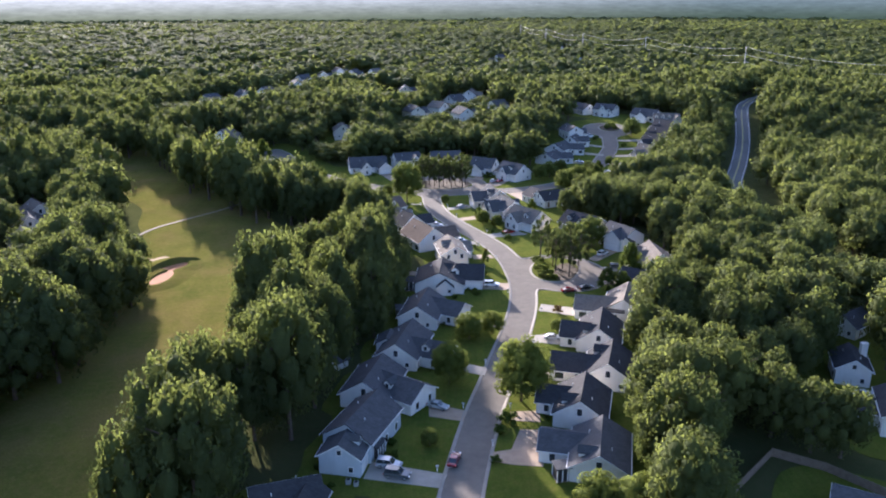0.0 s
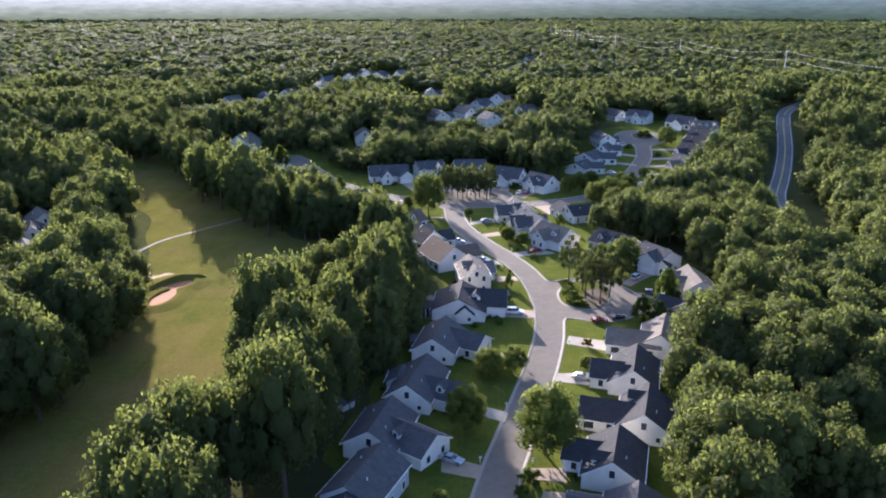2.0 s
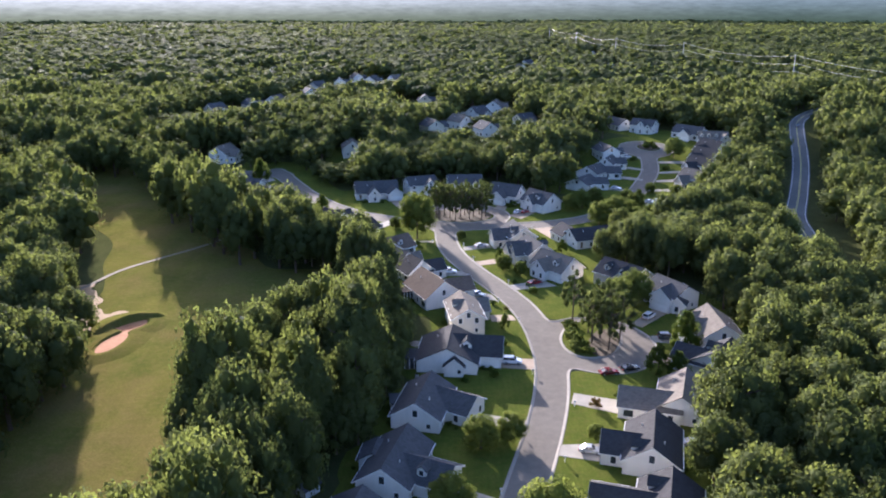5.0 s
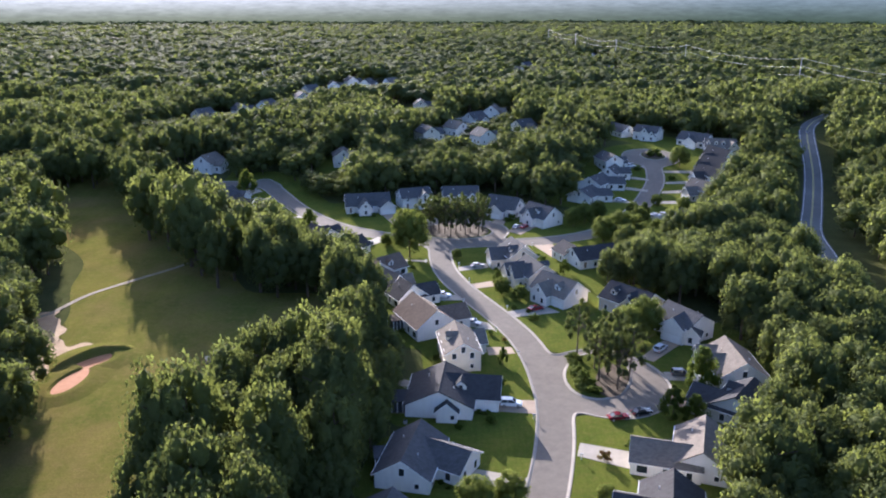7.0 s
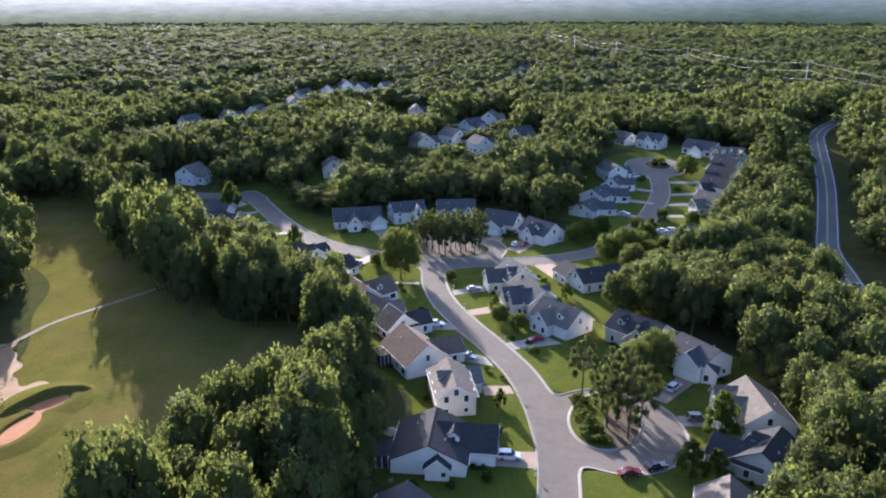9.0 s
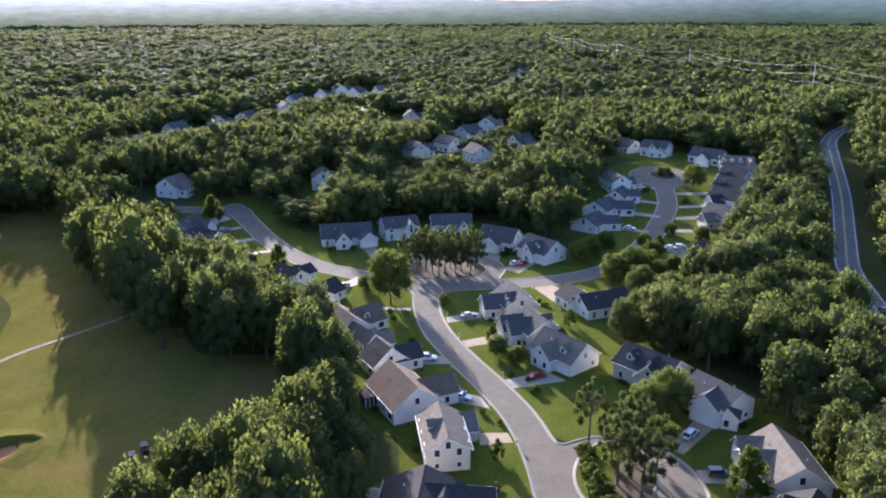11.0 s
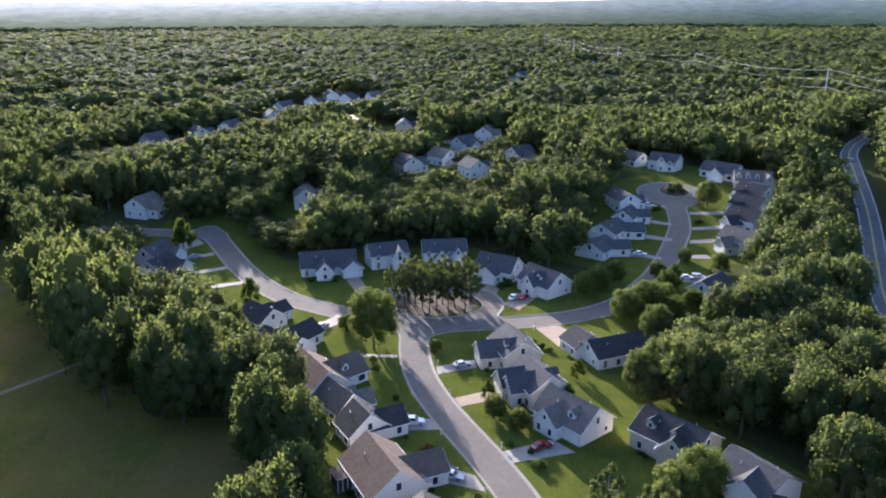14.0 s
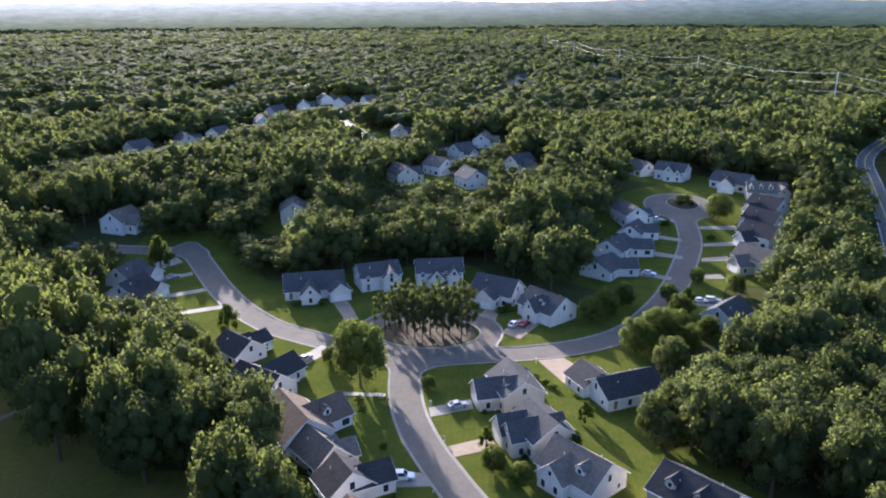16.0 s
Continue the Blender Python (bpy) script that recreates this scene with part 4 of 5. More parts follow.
def crown_form(seed, lobes, lobe_r, leaves, leaf, shape="round", core=0.62, up=0.0):
    """A crown about one unit in radius: uneven leafy lobes round a core, with many small leaf sprays standing out of them."""
    r = np.random.RandomState(seed)
    cs, rs = [np.zeros(3)], [core]
    for i in range(lobes):
        s = (i + 0.5) / lobes
        z = 1 - 1.85 * s
        a = 2.39996 * i + r.uniform(-0.3, 0.3)
        rad = math.sqrt(max(0.05, 1 - abs(z) ** 3 if z < 0 else 1 - z * z))
        p = np.array([rad * math.cos(a), rad * math.sin(a), z]) * (0.66 + r.uniform(-0.1, 0.1))
        if shape == "cone":
            k = 1.0 - 0.75 * max(0.0, (p[2] + 0.7) / 1.5)
            p[:2] *= k * 1.5
            rr = lobe_r * (0.6 + 0.6 * k)
        elif shape == "flat":
            p[2] = p[2] * 0.75 + r.uniform(-0.15, 0.15)
            rr = lobe_r
        else:
            rr = lobe_r
        cs.append(p)
        rs.append(rr * r.uniform(0.8, 1.25))
    V, F, N, n = [], [], [], 0
    bv, bf = BALL1
    for c, q in zip(cs, rs):
        j = bv * (1 + r.uniform(-0.22, 0.2, (len(bv), 1)))
        V.append(c + j * q * 0.72 * np.array([1, 1, 0.85]))
        N.append(bv + c * 0.5)
        F.append(bf + n)
        n += len(bv)
    per = leaves // len(cs)
    for c, q in zip(cs, rs):
        d = r.normal(size=(per, 3)) + (c / (np.linalg.norm(c) + 1e-6)) * 0.9 + np.array([0, 0, 0.35])
        d /= np.linalg.norm(d, axis=1)[:, None]
        p = c + d * q * r.uniform(0.72, 1.32, (per, 1)) * np.array([1, 1, 0.9])
        nn = d + r.normal(size=(per, 3)) * 0.7 + np.array([0, 0, up])
        nn /= np.linalg.norm(nn, axis=1)[:, None]
        nn *= np.where((nn * d).sum(1) < 0, -1.0, 1.0)[:, None]
        t = np.cross(nn, r.normal(size=(per, 3)))
        t /= np.linalg.norm(t, axis=1)[:, None]
        b = np.cross(nn, t)
        s = leaf * r.uniform(0.6, 1.35, (per, 1))
        spray = np.stack([p - t * s - b * s * 0.5, p + t * s - b * s * 0.5 + nn * s * 0.2, p + b * s * 0.9 - nn * s * 0.2], 1)
        V.append(spray.reshape(-1, 3))
        N.append(np.repeat(d + 0.4 * nn + c * 0.4, 3, axis=0))
        F.append(n + 3 * np.arange(per)[:, None] + np.array([[0, 1, 2]]))
        n += 3 * per
    return np.concatenate(V), np.concatenate(F), np.concatenate(N)


FULL = [crown_form(i, 30, 0.29, 2550, 0.042) for i in range(5)]
WOODS = [crown_form(10 + i, 26, 0.3, 1850, 0.045) for i in range(5)]
BEYOND = [crown_form(30 + i, 8, 0.43, 210, 0.1, core=0.66, up=0.35) for i in range(5)]
MIDDLE = [crown_form(20 + i, 14, 0.36, 520, 0.066, core=0.66, up=0.35) for i in range(5)]
DISTANT = [crown_form(40 + i, 3, 0.5, 22, 0.18, core=0.8, up=0.9) for i in range(5)]
SPECK = [crown_form(50 + i, 1, 0.5, 24, 0.2, core=0.85, up=0.9) for i in range(4)]
YARD = [crown_form(60 + i, 24, 0.31, 4200, 0.042) for i in range(3)]
PINE = [crown_form(70 + i, 20, 0.155, 2300, 0.034, "round", 0.1) for i in range(3)]
CONE = [crown_form(80 + i, 18, 0.30, 2200, 0.05, "cone", 0.5) for i in range(2)]
SHRUB = [crown_form(90 + i, 8, 0.42, 420, 0.11) for i in range(2)]


def trunk_bm(h, r, limbs, seed, reach=0.35):
    rr = random.Random(seed)
    bm = bmesh.new()
    bend = Vector((rr.uniform(-0.2, 0.2), rr.uniform(-0.2, 0.2), 0))
    tube(bm, (0, 0, -0.3), (0, 0, 0.35), r * 1.5, r, 8)
    tube(bm, (0, 0, 0.3), bend + Vector((0, 0, h * 0.5)), r, r * 0.75, 8)
    tube(bm, bend + Vector((0, 0, h * 0.49)), bend * 1.5 + Vector((0, 0, h * 0.92)), r * 0.75, r * 0.25, 7)
    for i in range(limbs):
        a = i * 2.4 + rr.uniform(-0.4, 0.4)
        z = h * (0.42 + 0.4 * i / max(limbs, 1))
        ln = h * reach * rr.uniform(0.7, 1.1)
        tube(bm, bend + Vector((0, 0, z)), bend + Vector((ln * math.cos(a), ln * math.sin(a), z + ln * 0.6)), r * 0.45, r * 0.12, 5)
    return bm


def tree_master(kind, form, leaf, h, r, trunk_r, label, seed, low=0.28, limbs=5):
    """A tree of its own: trunk with limbs, and a crown from low * h up to h, r wide."""
    root = tagged(new(kind), label, "tree" if kind != "shrub" else "shrub", "trees and shrubs of the neighbourhood")
    root.location = (0, 0, -500)
    part("trunk", trunk_bm(h * (0.9 if kind != "shrub" else 0.5), trunk_r, limbs, seed), BARK, root)
    v, f, nv = form
    half = h * (1 - low) / 2
    vv = v * np.array([r, r, half / 0.95]) + np.array([0, 0, h - half])
    link_part("crown", tri_mesh("crown", vv, f, [leaf], None, nv / np.array([r, r, half])), root)
    return root


def plant(master, x, y, s=1.0, turn=0.0, sz=1.0):
    return copy_thing(master, Matrix.LocRotScale((x, y, height(x, y)), Euler((0, 0, turn)), (s, s, s * sz)))


OAKS = [tree_master("tree", FULL[i], LEAF_OAK, 15.0, 5.4, 0.32, "tall broadleaf tree in dense green leaf", i, 0.06) for i in range(5)]
MAPLES = [tree_master("tree", YARD[i], LEAF_YARD, 10.0, 5.0, 0.24, "round bright green shade tree beside the street", 10 + i, 0.06) for i in range(3)]
PINES = [tree_master("pine_tree", PINE[i], LEAF_PINE, 14.0, 4.3, 0.22, "tall pine with a bare lower trunk and open feathery crown", 20 + i, 0.13, 9) for i in range(3)]
CONES = [tree_master("tree", CONE[i], LEAF_BUSH, 9.0, 3.0, 0.18, "dense pyramidal green tree", 30 + i, 0.04, 3) for i in range(2)]
SHRUBS = [tree_master("shrub", SHRUB[i], LEAF_BUSH, 2.0, 1.3, 0.06, "clipped round green shrub", 40 + i, 0.0, 3) for i in range(2)]
RED_SHRUB = tree_master("shrub", SHRUB[0], LEAF_RED, 2.6, 1.5, 0.07, "round dark red-leaved garden shrub", 50, 0.05, 3)

TUFT = tree_master("shrub", SHRUB[1], LEAF_YARD, 1.7, 1.25, 0.05, "bright green feathery shrub on the planted island", 51, 0.0, 3)


# the clearing of the golf course, inside which no tree stands
CLEARING = [(-96, 40), (-88, 110), (-84, 126), (-83, 170), (-85, 200), (-93, 217), (-110, 243), (-134, 312), (-184, 366), (-184, 388), (-163, 398), (-148, 384), (-121, 345), (-102, 311), (-85, 291), (-67, 275), (-48, 268), (-31, 258), (-28, 246), (-29, 232), (-36, 215), (-44, 195), (-46, 160), (-49, 115), (-49, 40)]


def inside(poly, x, y):
    r = np.zeros(np.shape(x), bool)
    for (ax, ay), (bx, by) in zip(poly, poly[1:] + poly[:1]):
        r ^= ((ay > y) != (by > y)) & (x < (bx - ax) * (y - ay) / (by - ay + 1e-12) + ax)
    return r


# the ground of the houses and their yards, where only the planted trees stand
VILLAGE = [(-27, 60), (-26, 110), (-21, 150), (-16, 175), (-12, 200), (-11, 225), (-19, 250), (-22, 260), (-27, 268), (-32, 280), (-42, 294), (-52, 309), (-63, 332), (-78, 341), (-99, 346), (-106, 375), (-110, 398), (-98, 412), (-84, 418), (-62, 393), (-50, 381), (-30, 384), (-10, 393), (12, 394), (27, 379), (41, 369), (45, 380), (45, 395), (55, 416), (65, 440), (68, 455), (82, 478), (80, 505), (90, 520), (116, 502), (142, 480), (148, 455), (138, 440), (123, 402), (106, 382), (100, 356), (91, 338), (82, 322), (72, 312), (64, 304), (59, 294), (52, 284), (54, 279), (62, 268), (70, 256), (75, 235), (75, 215), (70, 203), (56, 190), (47, 175), (45, 160), (40, 140), (35, 124), (33, 108), (30, 60)]

far_fields = [capsules(q, 7) for q in FAR_STREETS]
OPEN_SPOTS = [(-124, 206, 8), (-3, 118, 14), (4, 200, 12), (17, 108, 13), (55, 216, 5), (-12, 290, 9), (20, 316, 12), (66, 400, 10), (98, 412, 12), (-68, 362, 10), (60, 106, 15), (73, 106, 12), (84, 120, 9), (79, 132, 8), (86, 142, 11), (95, 166, 6), (-100, 396, 9), (70, 333, 8), (77, 339, 7), (84, 343, 6)]


def may_stand(x, y):
    ok = (road_field(x, y) > 5.5) & (highway_field(x, y) > np.where((y > 262) & (x < 215), 8.0, 4.0)) & (plot_field(x, y, 0) > 4.6) & ~inside(CLEARING, x, y) & ~inside(VILLAGE, x, y)
    for f in far_fields:
        ok &= f(x, y) > 0
    for hx, hy in FAR_HOUSES:
        ok &= np.hypot((x - hx) / 12, (y - hy + 10) / 18) > 1
    ok &= (np.hypot((x + 92) / 14, (y - 720) / 30) > 1) & (np.hypot((x + 46) / 11, (y - 612) / 30) > 1)
    for sx, sy, sr in OPEN_SPOTS:
        ok &= np.hypot(x - sx, y - sy) > sr
    return ok


def spots(y0, y1, gap0, gap1, seed):
    """Jittered rows of trees whose spacing widens with distance, inside the wedge of land that lies ahead."""
    r = np.random.RandomState(seed)
    out, y, row = [], y0, 0
    while y < y1:
        gap = gap0 + (gap1 - gap0) * (y - y0) / (y1 - y0)
        xs = np.arange(-0.62 * y - (48 if y < 330 else 24), 0.585 * y + 18, gap) + (row % 2) * gap / 2
        xs = xs + r.uniform(-0.34, 0.34, len(xs)) * gap
        ys = y + r.uniform(-0.34, 0.34, len(xs)) * gap
        k = may_stand(xs, ys)
        if y > 560:
            k &= np.array([noise.noise((a / 42, b / 70, 8.0)) < 0.42 for a, b in zip(xs, ys)], bool)
        out += [(a, b, gap) for a, b in zip(xs[k], ys[k])]
        y += gap * 0.88
        row += 1
    return np.array(out), r


low_edge = capsules([(-50, 276), (-70, 286), (-68, 312), (-82, 336), (-104, 346)], 10)
upper_edge = capsules([(-88, 298), (-92, 306), (-99, 319), (-119, 351), (-146, 390)], 13)


def woodland(label, places, r, forms, tall, wide):
    """Many trees joined in one mesh."""
    V, F, S, N, n = [], [], [], [], 0
    tv, tf = np.array([[math.cos(a) * q, math.sin(a) * q, z] for z, q in ((-0.02, 0.022), (0.6, 0.015)) for a in (0, 1.57, 3.14, 4.71)]), []
    for i in range(4):
        tf += [(i, (i + 1) % 4, 4 + (i + 1) % 4), (i, 4 + (i + 1) % 4, 4 + i)]
    tf = np.array(tf)
    for x, y, gap in places:
        v, f, nv = forms[r.randint(len(forms))]
        a = r.uniform(0, 6.28)
        h = r.uniform(*tall) * (0.93 + 0.35 * noise.noise((x / 55, y / 55, 3.0)))
        if -205 < x < -112 and 318 < y < 440:      # the tall stand north of the fairway
            h *= 1.28
        elif low_edge(x, y) < 0:      # younger trees below the western lane
            h = min(h * 1.15, 12.5 + 0.2 * (338 - y))
        elif upper_edge(x, y) < 0:      # mature trees along the upper fairway
            h *= 1.3
        rad = gap * r.uniform(*wide)
        for hx, hy in FAR_HOUSES:      # younger, lower trees on the sloping yards
            d = hy - y
            wide_open = hy > 540
            if 0 < d < (120 if wide_open else 80) and abs(x - hx + 0.12 * hx * d / hy) < (15 if wide_open else 10):
                h = min(h, 3.5 + (0.095 if wide_open else 0.13) * d)
        c, s = math.cos(a), math.sin(a)
        z = height(x, y)
        half = h * 0.45
        w = np.stack([(v[:, 0] * c - v[:, 1] * s) * rad * r.uniform(0.88, 1.12) + x, (v[:, 0] * s + v[:, 1] * c) * rad + y, v[:, 2] * half / 0.95 + z + h - half], 1)
        V.append(w)
        N.append(np.stack([(nv[:, 0] * c - nv[:, 1] * s) / rad, (nv[:, 0] * s + nv[:, 1] * c) / rad, nv[:, 2] / half], 1))
        F.append(f + n)
        S.append(np.zeros(len(f), int))
        n += len(v)
        V.append(tv * h + np.array([x, y, z]))
        N.append(tv * np.array([1, 1, 0]))
        F.append(tf + n)
        S.append(np.ones(len(tf), int))
        n += len(tv)
    me = tri_mesh("woodland", np.concatenate(V), np.concatenate(F), [LEAF_OAK, BARK], np.concatenate(S), np.concatenate(N))
    return tagged(new("woodland", me), label, "woods", kind="stuff")


near, rn = spots(98, 335, 9.2, 9.6, 3)
single = ((near[:, 1] < 262) & (((near[:, 0] > -52) & (near[:, 0] < -14)) | ((near[:, 0] > 40) & (near[:, 0] < 84)))) | ((near[:, 1] < 235) & (near[:, 1] > 130) & (near[:, 0] > -108) & (near[:, 0] < -78))
for x, y, gap in near[single]:
    big = 1.35 if x < -78 else 1.1
    plant(OAKS[rn.randint(5)], x, y, big * rn.uniform(0.84, 1.24), rn.uniform(0, 6.28), rn.uniform(0.92, 1.12) * ((1.34 if y < 200 else 1.2) if -60 < x < -10 else 1.0) * (0.75 if x < -113 else 1.0))
closer = ~single & ((near[:, 1] < 285) | ((near[:, 0] > 30) & (near[:, 0] < 135)))
woodland("dense summer woods round the houses and golf course", near[closer], rn, WOODS, (16, 22), (0.54, 0.82))
woodland("dense summer woods behind the fairway", near[~single & ~closer], rn, MIDDLE, (16, 22), (0.54, 0.82))
mid, rm = spots(335, 620, 9.0, 10.5, 4)
facing = mid[:, 1] < 450
woodland("continuous summer woods behind the houses", mid[facing], rm, MIDDLE, (13, 20), (0.52, 0.84))
woodland("continuous summer woods beyond the loop", mid[~facing], rm, BEYOND, (13, 20), (0.52, 0.84))
far, rf = spots(620, 1500, 10.8, 21, 5)
woodland("distant broadleaf forest canopy", far, rf, DISTANT, (14, 19), (0.74, 0.95))
last, rl = spots(1500, 2440, 21, 34, 6)
woodland("hazy forest near the horizon", last, rl, SPECK, (15, 24), (0.75, 0.95))

# the trees that close the edge of the woods behind the houses
for edge in ([(-20, 172), (-17, 179), (-15, 195), (-14, 215), (-18, 231), (-25, 248), (-29, 259), (-34, 270), (-43, 287), (-50, 300), (-60, 316), (-75, 329)], [(37, 118), (43, 136), (48, 148), (54, 170), (62, 180), (69, 196), (75, 208), (77, 222), (75, 240)]):
    line = curve_points(edge, 6.5)
    for x, y in line:
        x, y = x + rn.uniform(-1.2, 1.2), y + rn.uniform(-1.2, 1.2)
        if float(plot_field(x, y, 0)) > 3.4 and float(road_field(x, y)) > 5.0 and np.hypot(near[:, 0] - x, near[:, 1] - y).min() > 3.6:
            plant(OAKS[rn.randint(5)], x, y, rn.uniform(0.72, 1.02), rn.uniform(0, 6.28), rn.uniform(0.95, 1.15))

for x, y, s in ((-37.5, 285.5, 1.0), (-33.5, 277, 0.9), (-46.5, 300, 0.85), (-27, 266, 0.95), (-48, 289, 1.0), (-47, 279, 1.0), (-53, 315, 0.72), (-41, 301, 0.62), (-58, 322, 0.7)):
    if float(plot_field(x, y, 0)) > 2.8:
        plant(OAKS[rn.randint(5)], x, y, s, rn.uniform(0, 6.28), rn.uniform(0.95, 1.1))

# trees and shrubs planted in the yards
rt = random.Random(9)
for i, (x, y, s, sz) in enumerate([(-15.2, 311.0, 1.2, 1.45), (1.2, 151, 0.85, 1.2), (16.2, 143.5, 1.24, 1.15), (6.3, 174.8, 0.72, 0.95), (12.0, 177.6, 0.62, 1.0), (50.2, 249, 0.95, 1.15), (-2.7, 126.5, 0.34, 1.1), (53, 331, 0.95, 1.0), (60, 335.5, 1.05, 1.0), (66, 341, 0.8, 1.0), (70, 353, 0.7, 1.1), (74.5, 341, 0.62, 1.0), (67, 333, 0.72, 1.0), (84, 337, 0.7, 1.0), (45, 351, 0.7, 1.1), (50, 356, 0.75, 1.1), (56, 362, 0.7, 1.1), (108, 441, 1.1, 0.95), (28.6, 178.6, 0.34, 1.1), (14.6, 277, 0.52, 1.1), (19.6, 272.5, 0.45, 1.1), (45, 246, 0.8, 1.2), (-24, 322, 0.5, 1.0), (0.8, 310, 0.35, 1.0), (84, 384, 0.5, 1.0), (70, 365, 0.6, 1.1), (93, 374, 0.6, 1.1), (25, 105.5, 0.8, 1.0), (31, 103, 0.9, 1.0), (38.5, 113, 0.95, 1.0), (44, 109.5, 0.9, 1.0)]):
    plant(MAPLES[i % 3], x, y, s, rt.uniform(0, 6.28), sz)
# the wood's edge that reaches up to the back yards
for i, (x, y) in enumerate([(47.5, 289), (57, 307), (58, 298), (49.5, 284.5), (54, 288), (60, 288), (58, 316.5), (53.5, 309), (50, 316), (57.5, 279), (63, 280), (64, 302), (52.5, 292.5)]):
    if float(plot_field(x, y, 0)) > 3.6:
        plant(OAKS[i % 5], x, y, rt.uniform(0.6, 0.95), rt.uniform(0, 6.28), rt.uniform(0.9, 1.1))
for i, (x, y, s, sz) in enumerate([(-92.8, 391, 1.3, 1.1), (-55.2, 341, 1.0, 1.0), (56.2, 219, 1.1, 1.15), (13.6, 285.5, 0.55, 1.0), (31, 283.5, 0.62, 1.0), (73, 357, 0.95, 1.0), (13, 231, 0.42, 1.3), (47, 207, 0.9, 1.0), (51, 205, 0.8, 1.0), (35, 295.5, 0.6, 1.0)]):
    plant(CONES[i % 2], x, y, s, rt.uniform(0, 6.28), sz)
for i, (x, y, s) in enumerate([(31.5, 238, 1.0), (34.5, 223.5, 1.05), (40, 230.5, 1.1), (37.5, 233.5, 0.95), (38, 219.5, 1.0), (41.5, 224.5, 1.05), (34.5, 230, 0.9), (40.5, 236, 0.95), (37, 226.5, 1.0)] + [(-0.5 + 12.6 * math.cos(k * 2.4) * math.sqrt((k + 0.5) / 19), 343 + 8.6 * math.sin(k * 2.4) * math.sqrt((k + 0.5) / 19), 0.9 + 0.03 * (k % 5)) for k in range(19)]):
    plant(PINES[i % 3], x, y, s, rt.uniform(0, 6.28), rt.uniform(0.95, 1.1))
for i, (x, y, s) in enumerate([(24.2, 318, 0.8), (26.2, 315.4, 0.8), (28.2, 313, 0.75), (30, 310.6, 0.75), (12.8, 134.7, 1.5), (11, 131, 1.0), (9.4, 121, 0.8), (-9.2, 122.8, 0.7), (-9.9, 127, 0.7), (-4, 201.5, 0.9), (3, 202, 0.7), (9.6, 204.6, 0.9), (12.4, 221.5, 0.8), (10.6, 248.4, 0.7), (22.6, 258.4, 1.1), (21.4, 263.6, 0.6), (36.4, 195.8, 0.9), (19.8, 130, 0.8), (31, 226, 0.9), (29.8, 230, 1.0), (30.2, 227.6, 1.0), (32.6, 221.6, 1.0), (31.2, 224.4, 1.1), (33.4, 217.6, 0.9), (30.6, 221.4, 0.9), (31.8, 218, 0.9), (29.4, 234.2, 0.8), (-14.6, 303.5, 0.9), (-13.4, 299, 0.7), (-24.6, 325.4, 1.2), (18.8, 321.2, 1.1), (-41, 361, 0.9), (-33.6, 361.4, 0.8), (22, 358.6, 1.3), (19.6, 356.4, 1.0), (97, 457, 1.7), (101, 461, 1.6), (99, 463, 1.4), (101.6, 456.4, 1.3), (93.6, 380, 1.2), (99.4, 421.6, 1.3), (86.2, 434.6, 1.6), (-7.2, 284.6, 0.7), (17.6, 266, 0.6), (-19.5, 113.5, 0.6)]):
    if s > 0:
        plant(SHRUBS[i % 2], x, y, s, rt.uniform(0, 6.28), rt.uniform(0.8, 1.05))
for c, u, hl, hw in PLOTS:
    if c.y < 345 and abs(c.x) < 75:
        n = Vector((-u.y, u.x, 0))
        for k in range(3):
            q = c + u * rt.uniform(-0.8, 0.8) * hl + n * rt.choice((-1, 1)) * (hw + rt.uniform(0.7, 1.3))
            if float(plot_field(q.x, q.y, 0)) > 0.5 and float(road_field(q.x, q.y)) > 2:
                plant(SHRUBS[k % 2], q.x, q.y, rt.uniform(0.3, 0.62), rt.uniform(0, 6.28), rt.uniform(0.8, 1.1))
for k in range(18):
    x, y = 29.2 + 0.8 * (k % 2) + 0.004 * (k - 6) ** 2 + rt.uniform(-0.3, 0.3), 236.5 - 1.05 * k + rt.uniform(-0.3, 0.3)
    plant(TUFT, x + (1.2 if k % 3 == 0 else 0), y, rt.uniform(0.75, 1.1), rt.uniform(0, 6.28), rt.uniform(0.8, 1.05))
for x, y, s in ((30.6, 191.4, 0.85), (1.0, 262.6, 0.9), (2.4, 260.4, 0.7), (14.0, 244.4, 0.45)):
    plant(RED_SHRUB, x, y, s, rt.uniform(0, 6.28))
for ob in OAKS + MAPLES + PINES + CONES + SHRUBS + [RED_SHRUB, TUFT]:
    for child in list(ob.children):
        bpy.data.objects.remove(child)
    bpy.data.objects.remove(ob)


